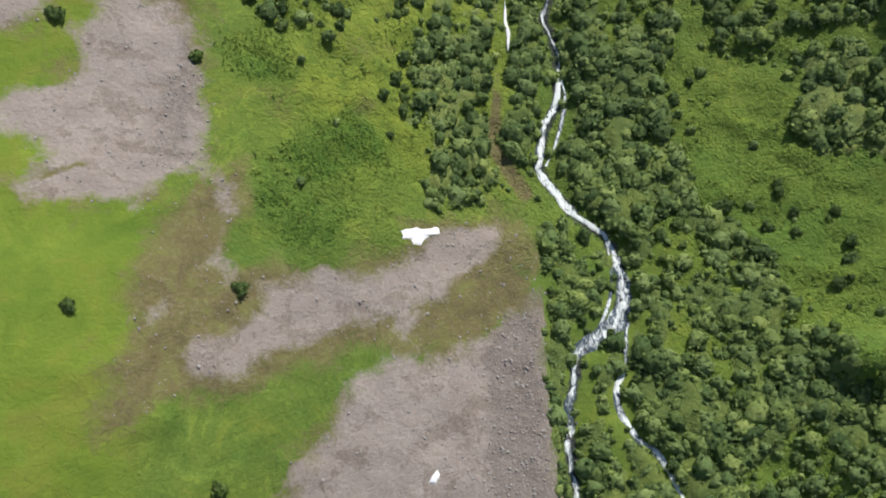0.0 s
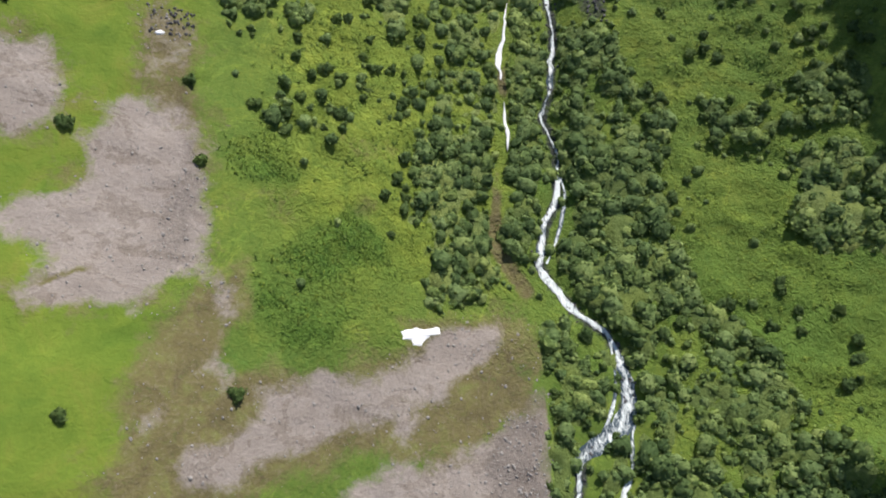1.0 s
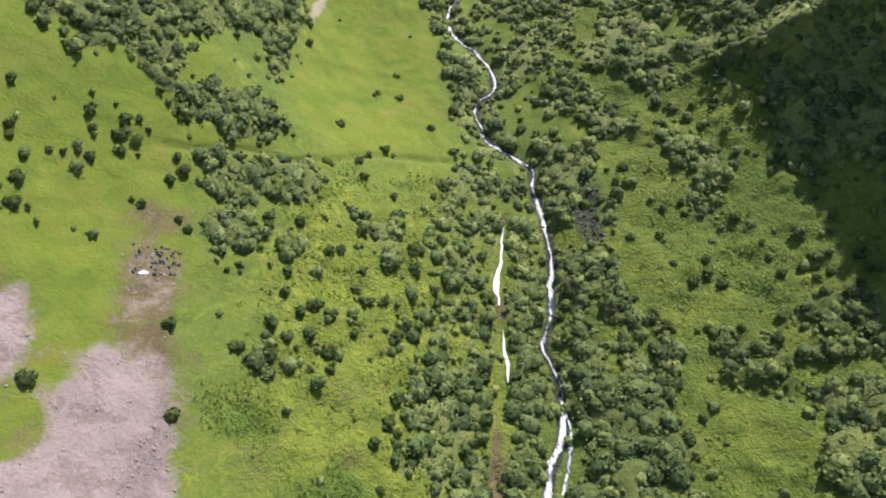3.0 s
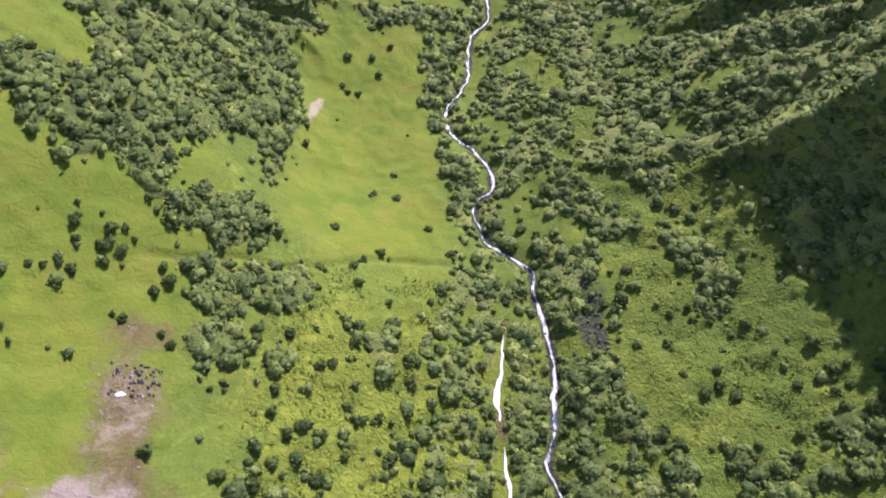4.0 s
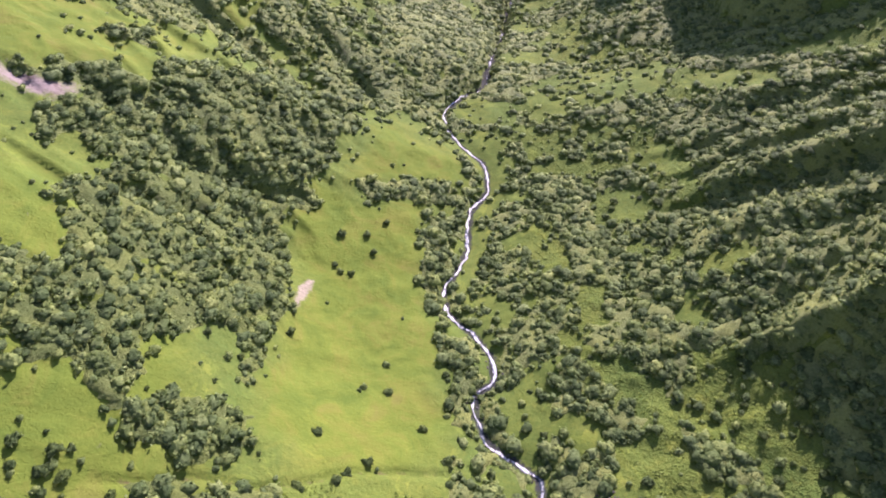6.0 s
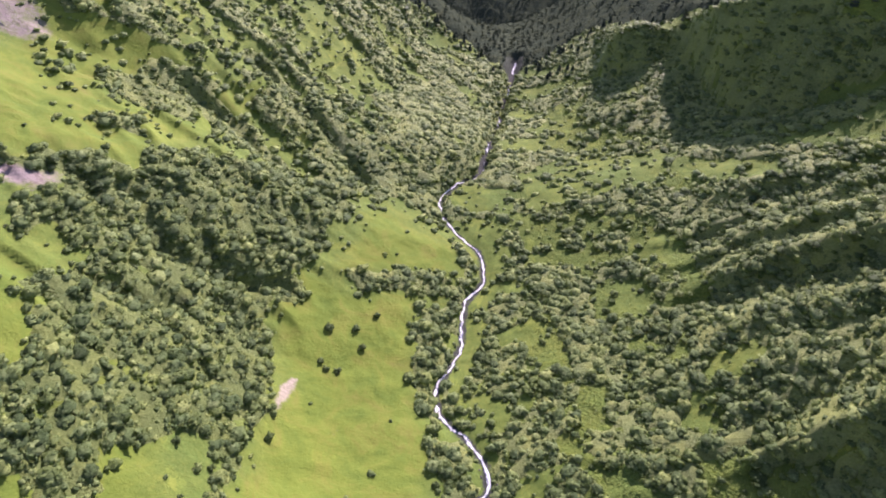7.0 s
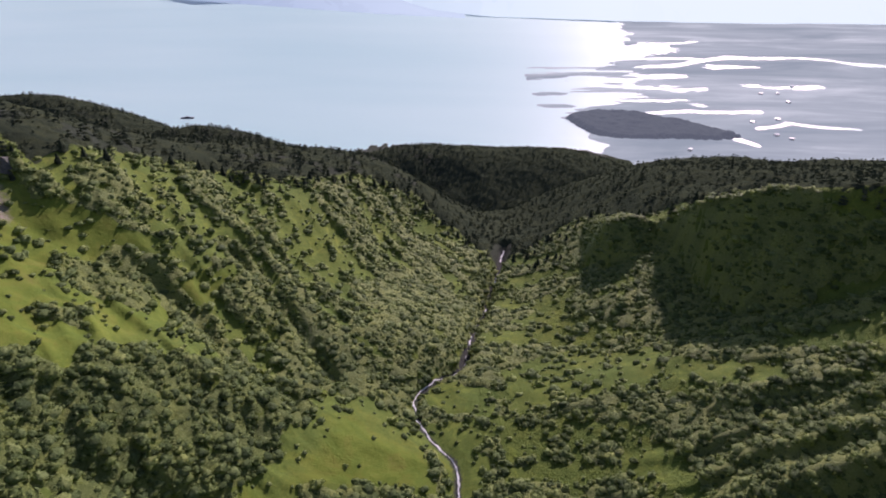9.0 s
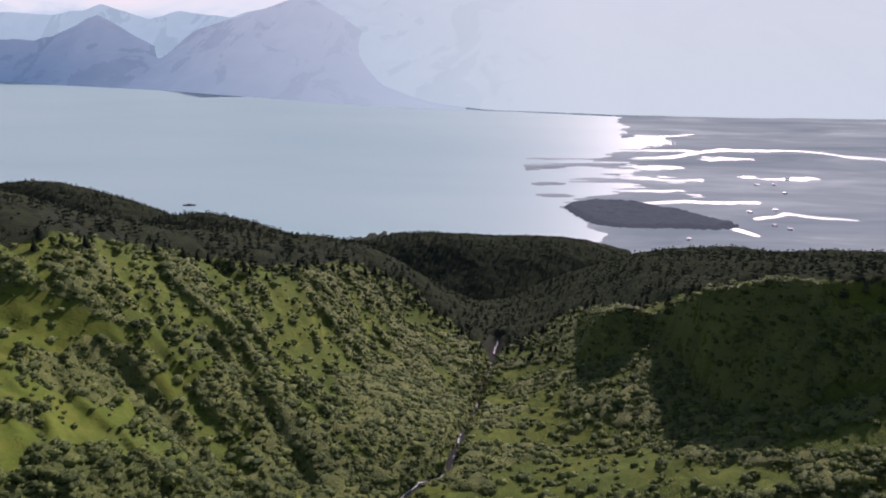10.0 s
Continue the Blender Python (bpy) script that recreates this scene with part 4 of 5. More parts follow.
def crown(seed, leaves, leaf, lobes=6, tall=0.85, body=(5, 9), up=0.55):
    """The crown of a shrub about one metre in radius: a lobed body with leaf clumps standing out of it. Returns points, quads and which quads are smooth."""
    rng = np.random.default_rng(seed)
    ang = 2 * math.pi * (np.arange(lobes) + rng.uniform(-0.35, 0.35, lobes)) / max(lobes - 1, 1)
    rad = rng.uniform(0.40, 0.82, lobes)
    rad[0] = 0.0
    lc = np.stack([rad * np.cos(ang), rad * np.sin(ang), rng.uniform(0.25, 0.55, lobes) * tall * (1.15 - 0.5 * rad)], 1)
    lr = rng.uniform(0.24, 0.42, lobes)
    lc[0, 2], lr[0] = 0.34 * tall, 0.46
    pick = rng.integers(0, lobes, leaves)
    d = rng.normal(size=(leaves, 3))
    d[:, 2] = np.abs(d[:, 2]) * 1.1 - 0.2
    d /= np.linalg.norm(d, axis=1)[:, None]
    c = lc[pick] + d * (lr[pick] * rng.uniform(0.86, 1.14, leaves))[:, None]
    c[:, 2] = np.maximum(c[:, 2], 0.05)
    v, f = cards(rng, c, d + np.array([0, 0, up]) + 0.35 * rng.normal(size=d.shape), leaf * rng.uniform(0.6, 1.3, leaves))
    if not body:
        return v, f, np.zeros(len(f), bool)
    # body: the outer hull of the lobes, seen from the middle
    rings, sides = body
    o = np.array([0, 0, 0.15 * tall])
    hull = []
    for k in range(rings):
        e = -0.25 + (math.pi / 2 + 0.10) * k / (rings - 1)
        for q in range(sides):
            t = 2 * math.pi * (q + 0.5 * (k % 2)) / sides
            w = np.array([math.cos(e) * math.cos(t), math.cos(e) * math.sin(t), math.sin(e)])
            m = lc - o
            along_w = m @ w
            gap = lr**2 - ((m**2).sum(1) - along_w**2)
            reach = np.where(gap > 0, along_w + np.sqrt(np.maximum(gap, 0)), 0)
            hull.append(o + w * max(float(reach.max()), 0.30) * rng.uniform(0.86, 0.98))
    hf = [(k * sides + q, k * sides + (q + 1) % sides, (k + 1) * sides + (q + 1) % sides, (k + 1) * sides + q) for k in range(rings - 1) for q in range(sides)]
    hull, hf = np.array(hull), np.array(hf)
    return np.concatenate([v, hull]), np.concatenate([f, hf + len(v)]), np.concatenate([np.zeros(len(f), bool), np.ones(len(hf), bool)])


def spruce(seed, tiers, sides):
    """A spruce one metre tall: drooping tiers round a narrow core."""
    rng = np.random.default_rng(seed)
    V, F = [], []
    n = 0
    for k in range(tiers):
        t = k / tiers
        r = 0.35 * (1 - t) ** 0.8 + 0.015
        z = 0.06 + 0.90 * t
        for s in range(sides):
            a = 2 * math.pi * (s + 0.5 * (k % 2)) / sides + rng.uniform(-0.3, 0.3)
            rr = r * rng.uniform(0.75, 1.2)
            w = 0.9 * rr * math.pi / sides * 1.6
            ca, sa = math.cos(a), math.sin(a)
            V += [(0, 0, z + 0.13), (ca * rr * 0.6 - sa * w, sa * rr * 0.6 + ca * w, z + 0.02), (ca * rr, sa * rr, z - 0.04),
                  (ca * rr * 0.6 + sa * w, sa * rr * 0.6 - ca * w, z + 0.02)]
            F.append((n, n + 1, n + 2, n + 3))
            n += 4
    return np.array(V), np.array(F), np.zeros(len(F), bool)


def scatter(name, templates, pos, scale, mats, rng, squash=0.18):
    """Many plants joined into one mesh."""
    V, F, T, S = [], [], [], []
    n = 0
    kind = rng.integers(0, len(templates), len(pos))
    for k, (tv, tf, ts) in enumerate(templates):
        p, s = pos[kind == k], scale[kind == k]
        if not len(p):
            continue
        a = rng.uniform(0, 2 * math.pi, len(p))
        ca, sa = np.cos(a)[:, None], np.sin(a)[:, None]
        sx = s[:, None] * rng.uniform(1 - squash, 1 + squash, (len(p), 1))
        sy = s[:, None] * rng.uniform(1 - squash, 1 + squash, (len(p), 1))
        sz = s[:, None] * rng.uniform(1 - squash, 1 + squash, (len(p), 1))
        x, y = tv[None, :, 0] * sx, tv[None, :, 1] * sy
        v = np.stack([x * ca - y * sa + p[:, :1], x * sa + y * ca + p[:, 1:2], tv[None, :, 2] * sz + p[:, 2:]], 2).reshape(-1, 3)
        f = (tf[None] + (np.arange(len(p)) * len(tv))[:, None, None]).reshape(-1, tf.shape[1]) + n
        V.append(v)
        F.append(f)
        T.append(np.repeat(rng.uniform(0, 1, len(p)), len(tv)))
        S.append(np.tile(ts, len(p)))
        n += len(v)
    return new(name, build_mesh(name, np.concatenate(V), np.concatenate(F), mats, tone=np.concatenate(T), soft=np.concatenate(S)))


def jittered(x0, x1, y0, y1, step, rng):
    gx, gy = np.meshgrid(np.arange(x0, x1, step), np.arange(y0, y1, step))
    return gx.ravel() + rng.uniform(-0.5, 0.5, gx.size) * step, gy.ravel() + rng.uniform(-0.5, 0.5, gx.size) * step


rng = np.random.default_rng(7)
FINE = [crown(s, 34, 0.165, 9, 1.02, (5, 9)) for s in range(12)]
COARSE = [crown(20 + s, 12, 0.22, 8, 0.50, (5, 8)) for s in range(12)]
SMALL = [crown(40 + s, 11, 0.34, 5, 0.40, None, 1.6) for s in range(8)]


def planted(x, y, size, sink=0.06):
    return np.stack([x, y, height(x, y) - sink * size], 1)


# lone shrubs: those that stand clear on the grass
LONE = [(-73, 112), (-85, 122), (-95, 105), (-83, 65), (-17, 150), (-22, 146), (-3, 165), (-31, 157), (-33, 139), (-37, 115), (-38, 99),
        (-38, 93), (-68, 128), (-66, 124), (-77, 130), (-81, 130), (-80, 135), (-87, 135), (-86, 130), (-102, 137), (-23, 240), (-36, 231),
        (-34, 228), (-30, 228), (-46, 257), (-35, 246), (-26, 248), (-19, 256), (-44, 193), (66, 122), (78, 113), (81, 105), (97, 107)]
LONE += [(106, 100), (63, 92), (73, 106), (83, 91), (90, 28), (99, 28), (101, 20), (99, 15), (83, 24), (74, 30), (72, 30), (87, 36), (68, 66),
         (54, 96), (60, 96), (89, 127), (94, 94), (52, 86), (50, 74), (61, -10), (-61, 81), (-34, 88), (-31, 90), (-26, 108), (-22, 97), (-18, 94), (-14, 95),
         (-29, 107), (-11, 85), (-3, 80), (-47, 77), (-10, 57), (-97, 94), (-70, 3), (-82, 65), (-44, -33), (-15, 57), (-12, 62), (-43, 7), (-56, 60)]

near_x, near_y = jittered(-135, 235, -75, 330, 2.55, rng)
inner = (near_x < 165) | (near_y > 180)
near_x, near_y = near_x[inner], near_y[inner]
keep = rng.uniform(0, 1, near_x.size) < shrub_cover(near_x, near_y)
near_x, near_y = near_x[keep], near_y[keep]
cover = shrub_cover(near_x, near_y)
near_r = (1.15 + 2.2 * rng.uniform(0, 1, near_x.size) ** 1.9) * (0.62 + 0.5 * cover)
single = np.nonzero((cover < 0.45) & (near_y > -40) & (near_y < 210))[0]
single = single[rng.permutation(len(single))][:230]
rest = np.ones(near_x.size, bool)
rest[single] = False


def trunk_mesh(seed):
    """A few tapered stems that lean out from one foot."""
    r = np.random.default_rng(seed)
    V, F = [], []
    for s in range(4):
        a, lean, tall = 2 * math.pi * s / 4 + r.uniform(-0.4, 0.4), r.uniform(0.25, 0.5), r.uniform(0.5, 0.75)
        base = len(V)
        for k in range(4):
            t = k / 3
            cx, cy, cz, rr = math.cos(a) * lean * t**1.3, math.sin(a) * lean * t**1.3, -0.08 + (tall + 0.08) * t, 0.05 * (1 - 0.75 * t)
            V += [(cx + rr * math.cos(q), cy + rr * math.sin(q), cz) for q in np.arange(5) * 2 * math.pi / 5]
        F += [(base + k * 5 + q, base + k * 5 + (q + 1) % 5, base + k * 5 + 5 + (q + 1) % 5, base + k * 5 + 5 + q) for k in range(3) for q in range(5)]
    return build_mesh("trunk", V, F, [BARK], flat=False)


def shrub_models():
    models = []
    for s in range(6):
        root = new("alder_shrub")
        tagged(root, "rounded green alder shrub on the grassy slope", "shrub", "lone shrubs on the grass")
        v, f, soft = crown(60 + s, 110, 0.13, 8, 1.0, (7, 12))
        part("crown", build_mesh("crown", v, f, [ALDER_ONE], soft=soft), root)
        part("trunk", trunk_mesh(80 + s), root)
        models.append(root)
    return models


models = shrub_models()
spots = [(x, y, 1.5 + 0.7 * lattice(np.int64(k), np.int64(3), 5)) for k, (x, y) in enumerate(LONE)]
spots += [(near_x[i], near_y[i], near_r[i]) for i in single]
for k, (x, y, r) in reversed(list(enumerate(spots))):
    m = Matrix.LocRotScale((x, y, float(height(x, y)) - 0.05), Euler((0, 0, k * 2.4)), (r * 1.0, r * (0.85 + 0.03 * (k % 9)), r * (0.9 + 0.04 * (k % 7))))
    if k < len(models):
        models[k].matrix_basis = m
    else:
        copy_thing(models[k % len(models)], m)

px, py, pr = near_x[rest], near_y[rest], near_r[rest]
tagged(scatter("alder_thicket", FINE, planted(px, py, pr), pr, [ALDER], rng), "dense green alder thicket along the stream and slopes", "shrubs", kind="stuff")

low_x, low_y = jittered(-135, 165, -75, 330, 3.2, rng)
keep = rng.uniform(0, 1, low_x.size) < smooth(0.4, 0.75, shrub_cover(low_x, low_y))
low_x, low_y = low_x[keep], low_y[keep]
low_r = rng.uniform(0.9, 1.9, low_x.size)
LOW = [crown(110 + s, 9, 0.26, 5, 1.0, (3, 6)) for s in range(6)]
tagged(scatter("young_alder", LOW, planted(low_x, low_y, low_r), low_r, [ALDER], rng), "young alder filling the gaps of the thicket", "shrubs", kind="stuff")

far_x, far_y = jittered(-330, 360, 330, 640, 2.95, rng)
side_x, side_y = jittered(-200, -135, 200, 330, 3.1, rng)
side = side_x < -135
far_x, far_y = np.concatenate([far_x, side_x[side]]), np.concatenate([far_y, side_y[side]])
keep = (rng.uniform(0, 1, far_x.size) < shrub_cover(far_x, far_y)) & (np.abs(far_x - 22) < 40 + 0.60 * (far_y - 100)) & (far_y < np.interp(far_x, WOOD_X, WOOD_Y) + 10)
far_x, far_y = far_x[keep], far_y[keep]
far_r = 1.05 + 2.7 * rng.uniform(0, 1, far_x.size) ** 2.0
tagged(scatter("alder_scrub", COARSE, planted(far_x, far_y, far_r), far_r, [ALDER], rng), "dense alder scrub on the far slopes", "shrubs", kind="stuff")

deep_x, deep_y = jittered(-240, 300, 330, 580, 3.2, rng)
keep = (rng.uniform(0, 1, deep_x.size) < smooth(0.35, 0.7, shrub_cover(deep_x, deep_y))) & (np.abs(deep_x - 22) < 40 + 0.60 * (deep_y - 100)) & (deep_y < np.interp(deep_x, WOOD_X, WOOD_Y))
deep_x, deep_y = deep_x[keep], deep_y[keep]
deep_r = rng.uniform(1.1, 2.3, deep_x.size)
tagged(scatter("young_scrub", LOW, planted(deep_x, deep_y, deep_r), deep_r, [ALDER], rng), "young alder filling the gaps of the far scrub", "shrubs", kind="stuff")


def underwood(name, x0, x1, y0, y1, step, low, label):
    """The closed lower leaves between the shrubs of a thicket."""
    xs, ys = np.arange(x0, x1, step), np.arange(y0, y1, step)
    gx, gy = np.meshgrid(xs, ys)
    x, y = gx.ravel() + rng.uniform(-0.3, 0.3, gx.size) * step, gy.ravel() + rng.uniform(-0.3, 0.3, gx.size) * step
    full = smooth(0.38, 0.80, shrub_cover(x, y)) * smooth(5, -5, y - np.interp(x, WOOD_X, WOOD_Y)) * (np.abs(x - 22) < 150 + 0.60 * np.maximum(y - 250, 0))
    z = height(x, y) - 0.9 + full * (low + 1.3 * smooth(0.3, 0.7, fbm(x, y, 3.2, 73, 3)) + 0.3 * rng.uniform(0, 1, x.size))
    n = len(xs)
    i = (np.arange(len(ys) - 1)[:, None] * n + np.arange(n - 1)[None, :]).ravel()
    f = np.stack([i, i + 1, i + 1 + n, i + n], 1)
    f = f[full[f].max(1) > 0.06]
    used, inverse = np.unique(f, return_inverse=True)
    me = build_mesh(name, np.stack([x, y, z], 1)[used], inverse.reshape(-1, 4), [UNDERWOOD], tone=value_noise(x, y, 4.0, 75)[used], flat=False)
    tagged(new(name, me), label, "shrubs", kind="stuff")


underwood("alder_underwood", -135, 165, -75, 330, 1.5, 0.80, "closed low alder leaves inside the thicket")
underwood("scrub_underwood", -240, 300, 330, 580, 2.0, 0.80, "closed low leaves inside the far scrub")

# low tall-herb tussocks in the grass
hx, hy = jittered(-90, 130, -60, 330, 1.5, rng)
u = hx - np.interp(hy, AXIS_Y, AXIS_X)
chance = 0.75 * smooth(20, 45, u) * smooth(0.36, 0.58, fbm(hx, hy, 10, 65, 3)) * smooth(330, 300, hy)
chance = np.maximum(chance, 0.75 * smooth(-4, -10, u) * smooth(-80, -65, u) * smooth(0.40, 0.58, fbm(hx, hy, 9, 66, 3)) * smooth(150, 120, hy) * smooth(20, 30, hy))
for name in OPEN:
    chance = chance * (1 - 0.9 * area(hx, hy, OPEN[name], 2, 3, 43))
chance = chance * (1 - gravel_cover(hx, hy)) * (1 - area(hx, hy, SOIL, 2, 3, 42))
for line in (STREAM, BRANCH, GULLY):
    d, _ = line_distance(hx, hy, line)
    chance = chance * smooth(2, 3, d)
keep = rng.uniform(0, 1, hx.size) < chance
hx, hy = hx[keep], hy[keep]
hr = rng.uniform(0.35, 0.95, hx.size)
tagged(scatter("tall_herbs", SMALL, planted(hx, hy, hr), hr, [HERB], rng), "low tussocks of green herbs in the grass", "herbs", kind="stuff")

# beds of tall lush herbs, stalk by stalk
lx, ly = jittered(-50, -10, 14, 66, 0.62, rng)
bed = np.zeros(lx.size)
for k, line in enumerate(LUSH_BEDS):
    bed = np.maximum(bed, area(lx, ly, line, 2.0, 3.5, 143 + k))
keep = rng.uniform(0, 1, lx.size) < 0.85 * bed * smooth(0.30, 0.50, fbm(lx, ly, 5, 147, 3))
lx, ly = lx[keep], ly[keep]
lr = rng.uniform(0.30, 0.62, lx.size)
STALK = [crown(140 + s, 9, 0.30, 4, 1.3, None, 0.8) for s in range(5)]
tagged(scatter("lush_herb_bed", STALK, planted(lx, ly, lr), lr, [LUSH_HERB], rng), "bed of tall dark green herbs in the grass", "herbs", kind="stuff")

# paler patches of herbs and dwarf willow
lx, ly = jittered(-52, 6, 48, 142, 0.8, rng)
bed = np.zeros(lx.size)
for k, line in enumerate(HERB_BEDS):
    bed = np.maximum(bed, area(lx, ly, line, 2.5, 5, 153 + k))
keep = rng.uniform(0, 1, lx.size) < 0.7 * bed * smooth(0.34, 0.52, fbm(lx, ly, 5, 157, 3))
lx, ly = lx[keep], ly[keep]
lr = rng.uniform(0.35, 0.85, lx.size)
tagged(scatter("dwarf_willow", STALK, planted(lx, ly, lr), lr, [HERB], rng), "patch of pale green dwarf willow and herbs", "herbs", kind="stuff")

# spruce woods past the lip of the valley
sx, sy = jittered(-760, 560, 370, 1270, 6.0, rng)
keep = (sy > np.interp(sx, WOOD_X, WOOD_Y) + 14 * (fbm(sx, sy, 30, 67, 3) - 0.5) * 2) & (rng.uniform(0, 1, sx.size) < 0.78) & (np.abs(sx - 22) < 60 + 0.66 * (sy - 100)) & (height(sx, sy, False) > LAKE_Z + 5)
gd, _ = line_distance(sx, sy, GORGE)
keep &= gd > 6
sx, sy = sx[keep], sy[keep]
sh = 3.2 + 3.6 * rng.uniform(0, 1, sx.size) ** 1.5
tagged(scatter("spruce_wood", [spruce(s, 3, 4) for s in range(5)], planted(sx, sy, sh, 0.02), sh, [NEEDLE], rng), "dark spruce wood on the ridge", "trees", kind="stuff")


def trunk_pole():
    V = [(r * math.cos(a), r * math.sin(a), z) for z, r in ((-0.02, 0.025), (0.5, 0.014), (0.95, 0.003)) for a in np.arange(6) * math.pi / 3]
    F = [(k * 6 + q, k * 6 + (q + 1) % 6, k * 6 + 6 + (q + 1) % 6, k * 6 + 6 + q) for k in range(2) for q in range(6)]
    return build_mesh("trunk", V, F, [BARK], flat=False)


def lone_spruces():
    """Taller spruces that stand clear at the edge of the wood and along the ridge."""
    made = []
    for k in range(4):
        root = new("spruce_tree")
        v, f, _ = spruce(90 + k, 9, 7)
        part("crown", build_mesh("crown", v, f, [NEEDLE], tone=np.full(len(v), 0.25 + 0.15 * k)), root)
        part("trunk", trunk_pole(), root)
        made.append(tagged(root, "dark slender spruce at the edge of the wood", "tree", "spruces along the wood's edge"))
    for k in reversed(range(110)):
        if k < 70:
            x = -170 + 330 * (k + rng.uniform(-0.4, 0.4)) / 70
            y = float(np.interp(x, WOOD_X, WOOD_Y)) + rng.uniform(-14, 10)
        else:
            x, y = -150 + 150 * (k - 70) / 40, rng.uniform(655, 705)
        if abs(x - 55) < 14 and y < 640:
            x += 30
        tall = rng.uniform(4.0, 6.8)
        m = Matrix.LocRotScale((x, y, float(height(x, y)) - 0.1), Euler((0, 0, k)), (tall, tall, tall))
        if k < 4:
            made[k].matrix_basis = m
        else:
            copy_thing(made[k % 4], m)


lone_spruces()


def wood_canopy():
    """The closed lower canopy between the spruces, a sheet with their shade in its colour."""
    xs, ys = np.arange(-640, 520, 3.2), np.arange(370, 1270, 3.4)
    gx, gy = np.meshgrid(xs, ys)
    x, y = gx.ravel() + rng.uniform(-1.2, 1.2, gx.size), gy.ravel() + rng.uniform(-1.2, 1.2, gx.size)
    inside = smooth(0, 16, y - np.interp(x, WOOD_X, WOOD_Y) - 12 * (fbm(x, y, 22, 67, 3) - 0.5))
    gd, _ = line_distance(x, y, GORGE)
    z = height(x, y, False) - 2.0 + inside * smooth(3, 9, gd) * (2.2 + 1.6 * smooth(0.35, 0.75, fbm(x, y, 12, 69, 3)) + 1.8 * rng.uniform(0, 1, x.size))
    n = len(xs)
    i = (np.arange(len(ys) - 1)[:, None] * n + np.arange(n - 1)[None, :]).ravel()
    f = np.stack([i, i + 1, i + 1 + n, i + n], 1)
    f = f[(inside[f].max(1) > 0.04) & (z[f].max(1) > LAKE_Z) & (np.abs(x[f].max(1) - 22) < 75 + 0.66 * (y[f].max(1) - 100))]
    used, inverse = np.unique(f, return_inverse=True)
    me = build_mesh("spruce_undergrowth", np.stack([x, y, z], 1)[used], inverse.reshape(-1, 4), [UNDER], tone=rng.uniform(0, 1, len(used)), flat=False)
    tagged(new("spruce_undergrowth", me), "closed lower spruce canopy, coloured dark as the shade between the taller trees", "trees", kind="stuff")


wood_canopy()


# ---- stones, rocks and snow ----
def stone_shape(seed):
    r = np.random.default_rng(seed)
    bm = bmesh.new()
    bmesh.ops.create_icosphere(bm, subdivisions=1, radius=0.5)
    axis = r.normal(size=(6, 3))
    for v in bm.verts:
        c = np.array(v.co)
        for q in axis:
            q = q / np.linalg.norm(q)
            c = c - q * max(0.0, c @ q - 0.36)
        v.co = Vector(c * np.array([1.0, 0.85, 0.5])) * float(r.uniform(0.94, 1.06))
    bmesh.ops.triangulate(bm, faces=bm.faces)
    v, f = np.array([v.co for v in bm.verts]), np.array([[q.index for q in p.verts] for p in bm.faces])
    bm.free()
    return v, f, np.zeros(len(f), bool)


STONES = [stone_shape(s) for s in range(6)]
qx, qy = jittered(-105, 35, -62, 115, 0.75, rng)
g = gravel_cover(qx, qy)
rocky = np.maximum(area(qx, qy, ROCKS, 3, 3, 46), 0.8 * area(qx, qy, EDGE_ROCKS, 2, 3, 175))
chance = g * (0.12 + 0.20 * smooth(0.5, 0.62, fbm(qx, qy, 7, 68, 3))) + 0.07 * area(qx, qy, SOIL, 2, 3, 42) + 0.6 * rocky + 0.4 * area(qx, qy, GRAVEL["e"], 2, 2, 47) * smooth(104, 98, qy) * smooth(90, 94, qy)
keep = rng.uniform(0, 1, qx.size) < chance
qx, qy = qx[keep], qy[keep]
qs = (0.20 + 0.75 * rng.uniform(0, 1, qx.size) ** 4) * (1 + 0.2 * rocky[keep])
tagged(scatter("scree_stones", STONES, planted(qx, qy, qs, -0.1), qs, [STONE], rng, 0.3), "loose grey stones on the scree", "stones", kind="stuff")

bx, by = jittered(-100, 32, -70, 112, 2.2, rng)
chance = (0.15 * gravel_cover(bx, by) + 0.22 * area(bx, by, ROCKS, 2, 2, 46) + 0.10 * area(bx, by, SOIL, 2, 2, 42)) * smooth(0.44, 0.62, fbm(bx, by, 16, 64, 3))
keep = rng.uniform(0, 1, bx.size) < chance
bx, by = bx[keep], by[keep]
boulder_meshes = [build_mesh("boulder", v, f, [STONE]) for v, f, _ in STONES]
for k, (x, y) in enumerate(list(zip(bx, by))[:180]):
    s = 0.40 + 0.75 * lattice(np.int64(k), np.int64(9), 4) ** 3
    ob = new("boulder", boulder_meshes[k % 6])
    ob.matrix_basis = Matrix.LocRotScale((x, y, float(height(x, y)) + 0.15 * s), Euler((0.2 * (k % 3), 0.1, k * 1.7)), (s, s, s))
    tagged(ob, "pale grey boulder lying on the scree", "boulder", "boulders on the scree")

dark = [build_mesh("dark_boulder", v, f, [DARK_ROCK]) for v, f, _ in STONES]
for k in range(130):
    a, b = lattice(np.int64(k), np.int64(1), 2), lattice(np.int64(k), np.int64(2), 2)
    x, y = (-73 + 11 * a, 93 + 8 * b) if k < 50 else (42.5 + 7.5 * a, 119 + 26 * b)
    s = 0.5 + 0.8 * lattice(np.int64(k), np.int64(5), 4)
    ob = new("dark_boulder", dark[k % 6])
    ob.matrix_basis = Matrix.LocRotScale((x, y, float(height(x, y)) + 0.15 * s), Euler((0.3 * (k % 3), 0.2, k * 1.7)), (s, s, s))
    tagged(ob, "dark angular boulder in a talus heap", "boulder", "dark talus boulders")


